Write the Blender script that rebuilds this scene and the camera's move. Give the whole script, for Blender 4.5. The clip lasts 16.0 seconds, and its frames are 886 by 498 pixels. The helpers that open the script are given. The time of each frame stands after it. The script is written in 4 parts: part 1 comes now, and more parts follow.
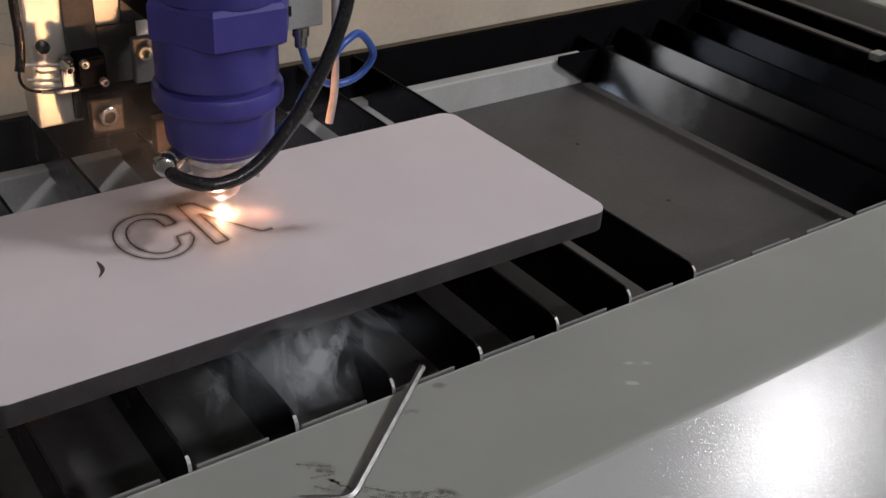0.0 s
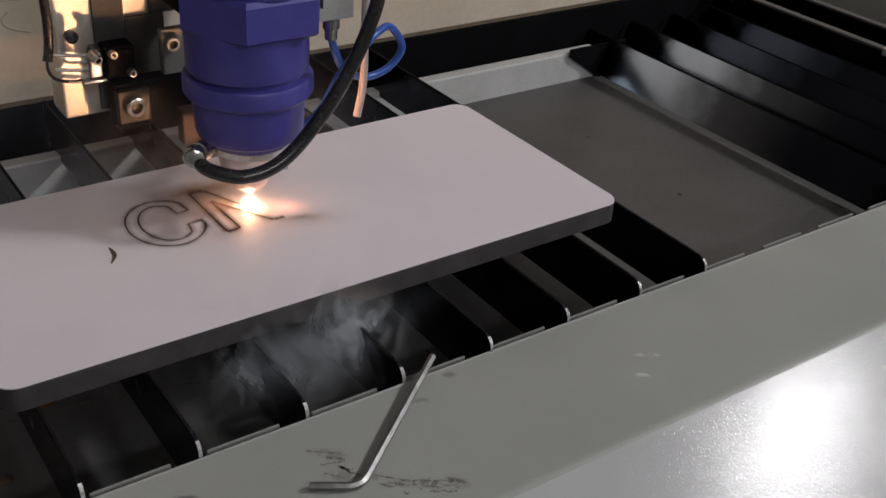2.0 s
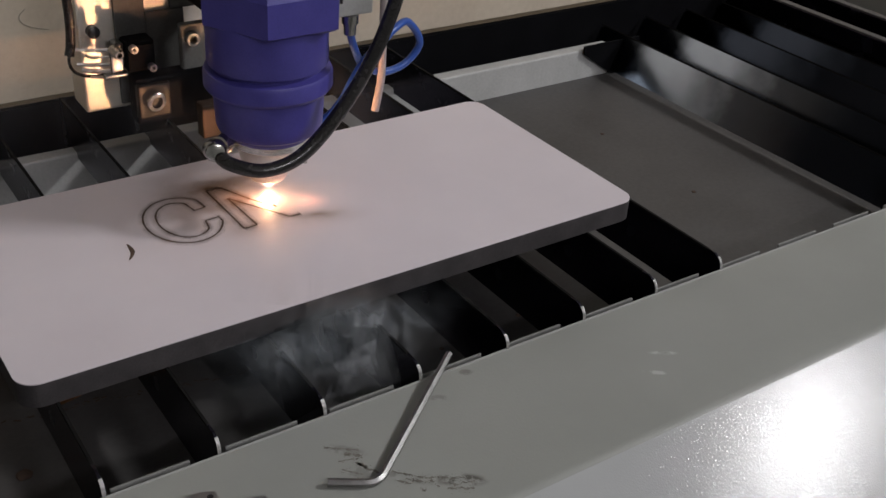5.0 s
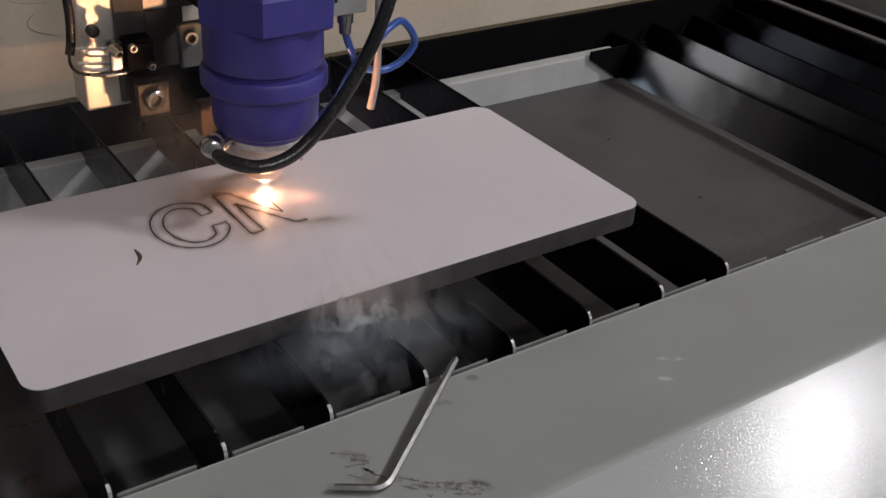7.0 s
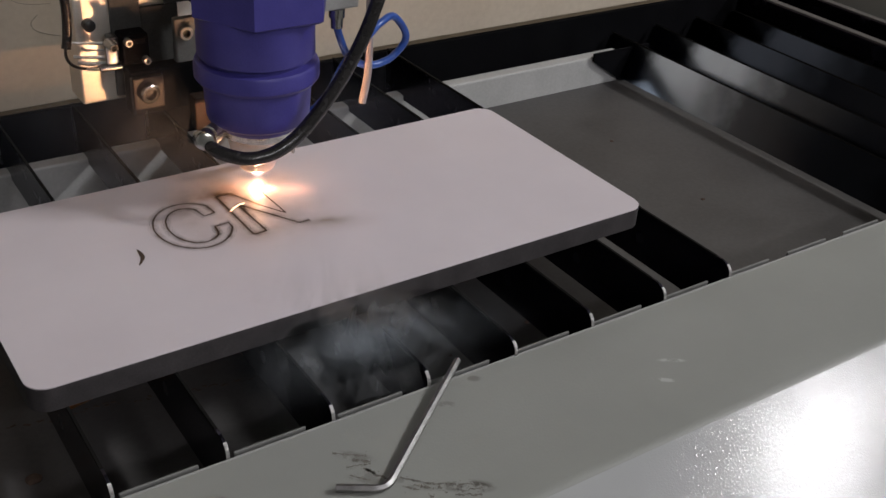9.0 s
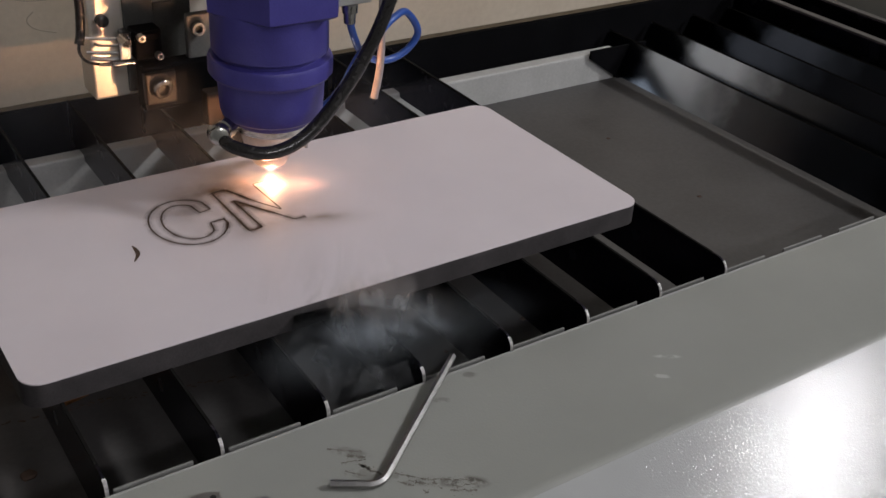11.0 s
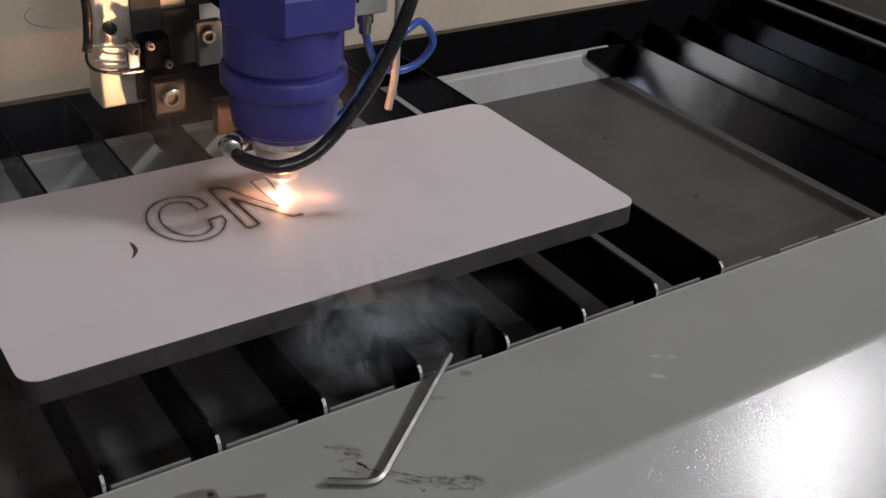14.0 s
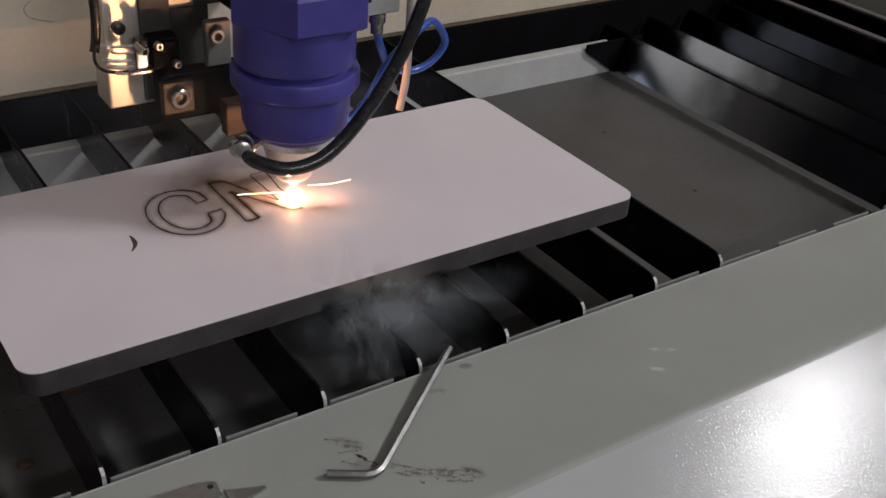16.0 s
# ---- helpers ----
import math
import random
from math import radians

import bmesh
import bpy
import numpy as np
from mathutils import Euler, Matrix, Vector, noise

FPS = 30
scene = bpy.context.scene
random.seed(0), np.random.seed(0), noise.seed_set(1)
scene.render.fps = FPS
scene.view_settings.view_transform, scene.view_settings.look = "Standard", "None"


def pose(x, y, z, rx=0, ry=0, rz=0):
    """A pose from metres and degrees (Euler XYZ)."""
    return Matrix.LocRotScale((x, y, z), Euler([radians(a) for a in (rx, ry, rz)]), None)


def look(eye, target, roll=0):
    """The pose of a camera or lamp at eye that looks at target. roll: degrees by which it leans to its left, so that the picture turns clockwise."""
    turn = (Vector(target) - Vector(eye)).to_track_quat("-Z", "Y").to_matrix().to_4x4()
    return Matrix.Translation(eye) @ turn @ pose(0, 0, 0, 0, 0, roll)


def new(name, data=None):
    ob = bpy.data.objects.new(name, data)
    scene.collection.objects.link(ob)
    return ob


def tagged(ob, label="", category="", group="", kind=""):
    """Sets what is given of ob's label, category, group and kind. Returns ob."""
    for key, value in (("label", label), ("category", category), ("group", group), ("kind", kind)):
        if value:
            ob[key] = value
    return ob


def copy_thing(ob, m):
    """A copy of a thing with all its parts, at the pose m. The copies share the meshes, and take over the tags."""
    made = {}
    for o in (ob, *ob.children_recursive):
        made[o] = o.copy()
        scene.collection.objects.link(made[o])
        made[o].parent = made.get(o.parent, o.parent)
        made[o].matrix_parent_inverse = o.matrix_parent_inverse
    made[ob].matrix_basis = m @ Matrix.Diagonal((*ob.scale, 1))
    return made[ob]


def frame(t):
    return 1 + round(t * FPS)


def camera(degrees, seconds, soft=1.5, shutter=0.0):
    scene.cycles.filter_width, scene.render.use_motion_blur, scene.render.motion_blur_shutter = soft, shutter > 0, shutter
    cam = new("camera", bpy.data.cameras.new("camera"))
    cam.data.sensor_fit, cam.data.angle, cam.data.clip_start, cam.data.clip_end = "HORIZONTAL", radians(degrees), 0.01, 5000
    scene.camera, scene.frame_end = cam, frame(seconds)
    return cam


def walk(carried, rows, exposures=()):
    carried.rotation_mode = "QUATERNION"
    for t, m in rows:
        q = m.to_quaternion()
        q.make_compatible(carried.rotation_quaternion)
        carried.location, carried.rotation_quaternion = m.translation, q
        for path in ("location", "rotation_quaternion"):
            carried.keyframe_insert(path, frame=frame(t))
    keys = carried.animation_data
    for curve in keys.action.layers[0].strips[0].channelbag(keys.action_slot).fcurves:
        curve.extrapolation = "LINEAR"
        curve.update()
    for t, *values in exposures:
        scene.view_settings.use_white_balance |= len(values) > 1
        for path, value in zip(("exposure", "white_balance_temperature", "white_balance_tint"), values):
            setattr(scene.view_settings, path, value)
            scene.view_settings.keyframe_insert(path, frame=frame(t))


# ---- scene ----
# camera
cam = camera(44.646, 16.0)
PATH = [
    (0.0, pose(-0.2734, -0.3263, 0.3091, 59.428, -3.126, -35.157)),
    (0.5, pose(-0.2747, -0.3251, 0.3093, 59.452, -3.434, -35.000)),
    (1.0, pose(-0.2756, -0.3254, 0.3081, 59.379, -3.707, -34.754)),
    (1.5, pose(-0.2759, -0.3259, 0.3071, 59.258, -3.613, -34.597)),
    (2.0, pose(-0.2760, -0.3263, 0.3068, 59.126, -3.485, -34.520)),
    (2.5, pose(-0.2771, -0.3251, 0.3070, 59.022, -3.611, -34.297)),
    (3.0, pose(-0.2779, -0.3259, 0.3068, 58.908, -3.671, -34.194)),
    (3.5, pose(-0.2777, -0.3264, 0.3063, 58.806, -3.550, -34.121)),
    (4.0, pose(-0.2785, -0.3256, 0.3069, 58.767, -3.441, -34.121)),
    (6.5, pose(-0.2798, -0.3248, 0.3099, 59.040, -3.295, -33.803)),
    (7.0, pose(-0.2798, -0.3248, 0.3091, 59.058, -3.246, -33.716)),
    (7.5, pose(-0.2786, -0.3257, 0.3086, 59.082, -3.082, -33.685)),
    (8.0, pose(-0.2793, -0.3252, 0.3092, 59.119, -3.076, -33.710)),
    (8.5, pose(-0.2805, -0.3251, 0.3102, 59.125, -3.307, -33.608)),
    (9.0, pose(-0.2799, -0.3256, 0.3090, 59.150, -3.297, -33.505)),
    (11.5, pose(-0.2789, -0.3270, 0.3076, 59.080, -3.340, -33.624)),
    (12.0, pose(-0.2792, -0.3270, 0.3077, 59.006, -3.313, -33.765)),
    (12.5, pose(-0.2795, -0.3272, 0.3078, 59.009, -3.379, -33.804)),
    (13.0, pose(-0.2798, -0.3267, 0.3073, 58.947, -3.404, -33.837)),
    (13.5, pose(-0.2808, -0.3251, 0.3089, 58.912, -3.683, -33.757)),
    (14.0, pose(-0.2805, -0.3265, 0.3088, 58.965, -3.827, -33.615)),
    (14.5, pose(-0.2800, -0.3276, 0.3071, 58.927, -3.640, -33.683)),
    (15.0, pose(-0.2797, -0.3279, 0.3069, 58.864, -3.488, -33.737)),
    (15.5, pose(-0.2804, -0.3268, 0.3077, 58.837, -3.610, -33.764)),
    (16.0, pose(-0.2813, -0.3274, 0.3079, 58.754, -3.846, -33.669)),
]
walk(cam, PATH, exposures=[(0.0, 0.0), (16.0, 0.0)])

# ---- light ----
world = bpy.data.worlds.new("sky")
scene.world = world
world.use_nodes = True
wn = world.node_tree
sky = wn.nodes.new("ShaderNodeTexSky")
sky.sky_type, sky.sun_disc = "NISHITA", False
sky.sun_elevation, sky.sun_rotation = radians(39), radians(114)
wn.links.new(sky.outputs[0], wn.nodes["Background"].inputs[0])
wn.nodes["Background"].inputs[1].default_value = 0.08


def area_lamp(name, eye, target, sx, sy, watts, color):
    data = bpy.data.lights.new(name, "AREA")
    data.shape, data.size, data.size_y, data.energy, data.color = "RECTANGLE", sx, sy, watts, color
    ob = new(name, data)
    ob.matrix_world = look(eye, target)
    return ob


area_lamp("window_light", (1.95, -1.00, 1.73), (0.1, 0.10, 0), 0.46, 0.17, 34, (0.985, 0.98, 1.0))
# added fill from the front that reaches in under the board
area_lamp("wall_tube_light", (0.0, -2.50, 1.75), (0.0, 0.1, 0), 1.2, 0.16, 29.5, (0.99, 0.955, 1.0))


# ---- materials ----
class Shade:
    """A principled material with its node tree at hand."""

    def __init__(self, name, rough=0.5, metal=0.0, spec=0.5):
        self.m = bpy.data.materials.new(name)
        self.m.use_nodes = True
        self.t = self.m.node_tree
        self.b = self.t.nodes["Principled BSDF"]
        self.b.inputs["Roughness"].default_value = rough
        self.b.inputs["Metallic"].default_value = metal
        self.b.inputs["Specular IOR Level"].default_value = spec
        self.c = self.t.nodes.new("ShaderNodeTexCoord").outputs["Object"]

    def node(self, kind, **values):
        n = self.t.nodes.new(kind)
        for key, value in values.items():
            n.inputs[key.replace("_", " ")].default_value = value
        return n

    def link(self, a, b):
        self.t.links.new(a, b)

    def noise(self, scale, detail=3.0, rough=0.55, stretch=None):
        n = self.node("ShaderNodeTexNoise", Scale=scale, Detail=detail, Roughness=rough)
        if stretch:
            mp = self.node("ShaderNodeMapping", Scale=stretch)
            self.link(self.c, mp.inputs[0])
            self.link(mp.outputs[0], n.inputs["Vector"])
        else:
            self.link(self.c, n.inputs["Vector"])
        return n.outputs["Fac"]

    def ramp(self, fac, stops):
        r = self.node("ShaderNodeValToRGB")
        while len(r.color_ramp.elements) < len(stops):
            r.color_ramp.elements.new(0.5)
        for e, (at, col) in zip(r.color_ramp.elements, stops):
            e.position, e.color = at, (*col, 1) if len(col) == 3 else col
        self.link(fac, r.inputs[0])
        return r.outputs[0]

    def mix(self, fac, a, b, kind="MIX"):
        n = self.t.nodes.new("ShaderNodeMix")
        n.data_type, n.blend_type = "RGBA", kind
        for value, slot in ((fac, 0), (a, 6), (b, 7)):
            if hasattr(value, "links"):
                self.link(value, n.inputs[slot])
            else:
                n.inputs[slot].default_value = value if slot == 0 else (*value, 1)
        return n.outputs[2]

    def math(self, op, a, b=0.0):
        n = self.t.nodes.new("ShaderNodeMath")
        n.operation = op
        for k, value in enumerate((a, b)):
            if hasattr(value, "links"):
                self.link(value, n.inputs[k])
            else:
                n.inputs[k].default_value = value
        return n.outputs[0]

    def blob(self, x, y, rx, ry, turn=0.0):
        """1 at a point of the object's plane, 0 outside an ellipse round it."""
        mp = self.node("ShaderNodeMapping")
        mp.vector_type = "TEXTURE"
        mp.inputs["Location"].default_value = (x, y, 0)
        mp.inputs["Rotation"].default_value = (0, 0, radians(turn))
        mp.inputs["Scale"].default_value = (rx, ry, 1000)
        self.link(self.c, mp.inputs[0])
        g = self.t.nodes.new("ShaderNodeTexGradient")
        g.gradient_type = "QUADRATIC_SPHERE"
        self.link(mp.outputs[0], g.inputs[0])
        return g.outputs[1]

    def color(self, value):
        if hasattr(value, "links"):
            self.link(value, self.b.inputs["Base Color"])
        else:
            self.b.inputs["Base Color"].default_value = (*value, 1)
        return self

    def bump(self, fac, strength, distance):
        n = self.node("ShaderNodeBump", Strength=strength, Distance=distance)
        self.link(fac, n.inputs["Height"])
        self.link(n.outputs[0], self.b.inputs["Normal"])
        return self

    def gloss(self, fac, low, high):
        n = self.node("ShaderNodeMapRange")
        n.inputs[3].default_value, n.inputs[4].default_value = low, high
        self.link(fac, n.inputs[0])
        self.link(n.outputs[0], self.b.inputs["Roughness"])
        return self


def worn(name, dark, light, scale=60, rough=(0.35, 0.55), metal=0.0, bump=0.0, stretch=None, spec=0.5):
    """A surface that varies between two tones at two scales."""
    s = Shade(name, rough[0], metal, spec)
    big, fine = s.noise(scale), s.noise(scale * 14, 2.0, 0.6, stretch)
    both = s.math("ADD", s.math("MULTIPLY", big, 0.6), s.math("MULTIPLY", fine, 0.4))
    s.color(s.ramp(both, [(0.32, dark), (0.68, light)])).gloss(big, *rough)
    if bump:
        s.bump(fine, bump, 0.0004)
    return s.m


def powder_coat(name, dark, light, rough, grain, depth, smears=(), coat=0.25, spec=0.5):
    """Sprayed enamel with an orange-peel skin."""
    s = Shade(name, rough, 0.0, spec)
    cloud, peel = s.noise(9, 4), s.noise(grain, 2.0, 0.5)
    s.color(s.ramp(cloud, [(0.3, dark), (0.7, light)]))
    s.bump(peel, 1.0, depth)
    if smears:
        rag = s.ramp(s.noise(130, 5, 0.7), [(0.44, (0, 0, 0)), (0.54, (1, 1, 1))])
        base = s.b.inputs["Base Color"].links[0].from_socket
        for x, y, rx, ry, turn, much, tone in smears:
            edge = s.ramp(s.blob(x, y, rx, ry, turn), [(0.0, (0, 0, 0)), (0.2, (1, 1, 1))])
            fac = s.math("MULTIPLY", s.math("MULTIPLY", edge, much), rag)
            base = s.mix(fac, base, tone)
        s.color(base)
    s.b.inputs["Coat Weight"].default_value = coat
    s.b.inputs["Coat Roughness"].default_value = 0.16
    return s.m


M = {}
SOOT, CHALK = (0.07, 0.062, 0.052), (0.55, 0.55, 0.55)
SMEARS = [(-0.104, -0.0235, 0.012, 0.0042, -45, 0.32, SOOT), (-0.105, -0.0385, 0.011, 0.0045, -38, 0.32, SOOT), (-0.086, -0.0535, 0.026, 0.0045, -37, 0.32, SOOT),
          (-0.071, -0.0635, 0.013, 0.005, -32, 0.9, SOOT), (-0.028, -0.0045, 0.005, 0.003, -30, 0.5, SOOT), (-0.050, -0.0140, 0.006, 0.003, -30, 0.35, SOOT),
          (0.066, -0.0405, 0.009, 0.0022, -30, 0.6, CHALK), (0.052, -0.0505, 0.009, 0.0020, -36, 0.6, CHALK)]
M["enamel"] = powder_coat("grey_enamel", (0.275, 0.282, 0.262), (0.318, 0.326, 0.303), 0.42, 900, 0.00008, SMEARS, coat=0.12)
M["peel"] = powder_coat("grey_textured_enamel", (0.36, 0.367, 0.367), (0.42, 0.427, 0.427), 0.10, 1050, 0.00007, coat=0.0, spec=0.13)
M["frame"] = worn("black_steel_frame", (0.003, 0.003, 0.0036), (0.006, 0.006, 0.0072), 30, (0.6, 0.8), spec=0.04)
M["slat"] = worn("dark_blued_steel", (0.028, 0.026, 0.038), (0.055, 0.052, 0.072), 25, (0.2, 0.32), 1.0, 0.05)
M["bare"] = worn("bare_cut_steel", (0.45, 0.45, 0.46), (0.75, 0.75, 0.74), 300, (0.25, 0.45), 1.0, 0.4)
M["steel"] = worn("steel", (0.30, 0.295, 0.29), (0.42, 0.41, 0.40), 200, (0.3, 0.48), 1.0, 0.2)
M["tray"] = worn("grey_tray", (0.054, 0.051, 0.050), (0.086, 0.082, 0.080), 22, (0.42, 0.6), 0.0, 0.2)
M["rim"] = worn("brown_board_edge", (0.10, 0.075, 0.045), (0.16, 0.12, 0.075), 60, (0.6, 0.8))
M["galv"] = worn("pale_grey_sheet", (0.38, 0.38, 0.37), (0.5, 0.5, 0.49), 30, (0.4, 0.55))
M["plate"] = worn("grey_aluminium_plate", (0.26, 0.26, 0.25), (0.35, 0.35, 0.335), 60, (0.4, 0.6), 0.0, 0.1)
M["dark_plate"] = worn("dark_anodised_plate", (0.062, 0.060, 0.056), (0.095, 0.092, 0.086), 60, (0.6, 0.75), 0.0, 0.1, spec=0.12)
M["clamp"] = worn("grey_clamp_plate", (0.13, 0.13, 0.125), (0.19, 0.19, 0.18), 60, (0.5, 0.65), 0.0, 0.1, spec=0.2)
M["tabs"] = worn("dull_rail_tab", (0.16, 0.16, 0.155), (0.24, 0.24, 0.23), 90, (0.4, 0.6))
M["cream"] = worn("satin_pale_metal", (0.80, 0.74, 0.64), (0.90, 0.84, 0.74), 60, (0.42, 0.52), 0.75, 0.05)
M["blue"] = worn("blue_anodised", (0.045, 0.038, 0.215), (0.064, 0.056, 0.28), 80, (0.36, 0.48), 0.0, 0.12)
M["black"] = worn("black_plastic", (0.006, 0.006, 0.0065), (0.014, 0.014, 0.0145), 150, (0.25, 0.42), 0.0, 0.2)
M["rubber"] = worn("black_rubber_hose", (0.010, 0.009, 0.009), (0.022, 0.02, 0.02), 120, (0.2, 0.32))
M["blue_tube"] = worn("blue_air_line", (0.02, 0.065, 0.30), (0.035, 0.10, 0.40), 90, (0.25, 0.38))
M["clear_tube"] = worn("milky_pink_tube", (0.30, 0.255, 0.25), (0.38, 0.33, 0.32), 200, (0.25, 0.4))
M["lug"] = worn("dark_bronze", (0.014, 0.009, 0.007), (0.030, 0.020, 0.015), 150, (0.38, 0.55), 0.0, 0.2, spec=0.25)
M["chrome"] = worn("chrome", (0.36, 0.35, 0.33), (0.6, 0.59, 0.57), 300, (0.12, 0.25), 1.0, 0.1)
M["brushed"] = worn("turned_aluminium", (0.55, 0.54, 0.53), (0.78, 0.77, 0.76), 120, (0.25, 0.4), 1.0, 0.15, (1, 1, 30))
M["copper"] = worn("brown_copper", (0.026, 0.017, 0.013), (0.048, 0.031, 0.024), 120, (0.55, 0.7), spec=0.12)
M["brass"] = worn("brass", (0.6, 0.42, 0.16), (0.75, 0.55, 0.25), 200, (0.2, 0.35), 1.0)
M["core"] = worn("dark_board_edge", (0.035, 0.032, 0.034), (0.075, 0.068, 0.07), 70, (0.4, 0.6), 0.0, 0.3)
M["char"] = worn("charred_line", (0.03, 0.018, 0.013), (0.10, 0.06, 0.04), 400, (0.7, 0.9))
M["tip"] = worn("ground_slat_tip", (0.16, 0.16, 0.165), (0.62, 0.61, 0.60), 500, (0.3, 0.5), 1.0, 0.5)
M["edge_soot"] = worn("black_edge_soot", (0.005, 0.005, 0.005), (0.014, 0.013, 0.012), 300, (0.8, 0.95), spec=0.1)
M["wall"] = worn("painted_wall", (0.5, 0.5, 0.48), (0.58, 0.58, 0.55), 3, (0.7, 0.9))
M["concrete"] = worn("concrete_floor", (0.2, 0.2, 0.19), (0.28, 0.275, 0.26), 3, (0.6, 0.8))
M["ply"] = worn("pale_plywood", (0.48, 0.405, 0.32), (0.585, 0.505, 0.405), 14, (0.55, 0.7), 0.0, 0.15, (1, 0.08, 1))
M["pencil"] = worn("pencil_mark", (0.22, 0.2, 0.17), (0.3, 0.27, 0.22), 200, (0.7, 0.9))
M["soot"] = worn("soot_smear", (0.09, 0.08, 0.066), (0.25, 0.24, 0.215), 400, (0.6, 0.8))
M["key"] = worn("satin_key_steel", (0.20, 0.195, 0.195), (0.30, 0.295, 0.29), 200, (0.32, 0.45), 1.0, 0.2)
M["shaving"] = worn("orange_shaving", (0.20, 0.075, 0.025), (0.34, 0.15, 0.05), 250, (0.4, 0.6))

s = Shade("white_protective_film", 0.42)
base = s.ramp(s.noise(14, 4), [(0.3, (0.665, 0.607, 0.643)), (0.7, (0.715, 0.655, 0.692))])
STAINS = [(-0.076, 0.184, 0.050, 0.034, 0, 1.4), (-0.062, 0.152, 0.060, 0.056, 0, 0.85), (-0.100, 0.160, 0.052, 0.052, 0, 0.38),
          (-0.036, 0.1305, 0.022, 0.0065, -18, 1.0), (-0.034, 0.128, 0.040, 0.016, -18, 0.5), (-0.048, 0.184, 0.036, 0.024, 0, 0.7), (-0.071, 0.135, 0.022, 0.015, 0, 0.6)]
rag = s.ramp(s.noise(55, 4), [(0.25, (0.35, 0.35, 0.35)), (0.75, (1, 1, 1))])
for x, y, rx, ry, turn, much in STAINS:
    fac = s.math("MULTIPLY", s.math("MULTIPLY", s.blob(x, y, rx, ry, turn), much), rag)
    base = s.mix(fac, base, (0.15, 0.085, 0.04))
s.color(base).bump(s.noise(700, 2), 0.15, 0.0002)
M["film"] = s.m



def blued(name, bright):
    """Blued steel whose colour paints a lit patch near the back end, darker to both sides."""
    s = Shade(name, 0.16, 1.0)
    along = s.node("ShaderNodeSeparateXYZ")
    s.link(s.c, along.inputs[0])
    lit_along = s.math("ADD", along.outputs[1], s.math("MULTIPLY", s.math("SUBTRACT", s.noise(18, 4), 0.5), 0.07))
    s.color(s.ramp(lit_along, [(0.13, (0.012, 0.015, 0.022)), (0.21, tuple(0.11 * c for c in bright)), (0.278, bright), (0.297, bright), (0.315, tuple(0.08 * c for c in bright))])).gloss(s.noise(30), 0.11, 0.19)
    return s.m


# bright and dim copies of the slat steel, for the light reflected there
M["lit_slat"] = blued("lit_patch_steel", (0.66, 0.79, 1.0))
M["dim_slat"] = blued("dim_patch_steel", (0.085, 0.11, 0.165))


# browning that thins out away from a cut
s = Shade("light_scorch", 0.6)
s.color((0.16, 0.085, 0.04))
s.link(s.ramp(s.noise(160, 4), [(0.3, (0.01, 0.01, 0.01)), (0.75, (0.17, 0.17, 0.17))]), s.b.inputs["Alpha"])
M["scorch"] = s.m


def glowing(name, color, strength):
    s = Shade(name, 0.5)
    s.b.inputs["Emission Color"].default_value = (*color, 1)
    s.b.inputs["Emission Strength"].default_value = strength
    return s.color((0.0, 0.0, 0.0)).m


M["spot"] = glowing("white_hot_spot", (1.0, 0.52, 0.27), 5400)


def flame(name, blobs):
    """A clear sheet of painted glow: blobs with light of their own that fade outwards."""
    s = Shade(name)
    total = None
    for x, y, rx, ry, turn, color, strength in blobs:
        glow, fall = s.t.nodes.new("ShaderNodeEmission"), s.blob(x, y, rx, ry, turn)
        glow.inputs[0].default_value = (*color, 1)
        s.link(s.math("MULTIPLY", fall, strength), glow.inputs[1])
        if total:
            add = s.t.nodes.new("ShaderNodeAddShader")
            s.link(total, add.inputs[0]), s.link(glow.outputs[0], add.inputs[1])
            total = add.outputs[0]
        else:
            total = glow.outputs[0]
    add = s.t.nodes.new("ShaderNodeAddShader")
    s.link(total, add.inputs[0]), s.link(s.t.nodes.new("ShaderNodeBsdfTransparent").outputs[0], add.inputs[1])
    s.link(add.outputs[0], s.t.nodes["Material Output"].inputs[0])
    return s.m


# orange halo round the cut and a small reflection, painted as light blobs
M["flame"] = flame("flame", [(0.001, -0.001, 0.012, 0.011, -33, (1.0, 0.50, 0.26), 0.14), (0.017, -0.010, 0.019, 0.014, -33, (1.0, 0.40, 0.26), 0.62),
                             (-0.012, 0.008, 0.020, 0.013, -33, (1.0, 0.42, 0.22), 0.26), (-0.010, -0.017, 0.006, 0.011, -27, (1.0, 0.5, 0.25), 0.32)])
# glare round the spot and the glow at the nozzle, painted as luminous blobs
M["flare"] = flame("flare", [(0, 0, 0.0066, 0.0066, 0, (1.0, 0.80, 0.62), 2.6)])
M["orifice"] = flame("orifice_glow", [(0, 0, 0.0040, 0.0026, 0, (1.0, 0.78, 0.76), 3.0), (0, 0, 0.0080, 0.0016, 0, (1.0, 0.62, 0.5), 1.0)])
M["spark"] = glowing("spark", (1.0, 0.62, 0.36), 5)


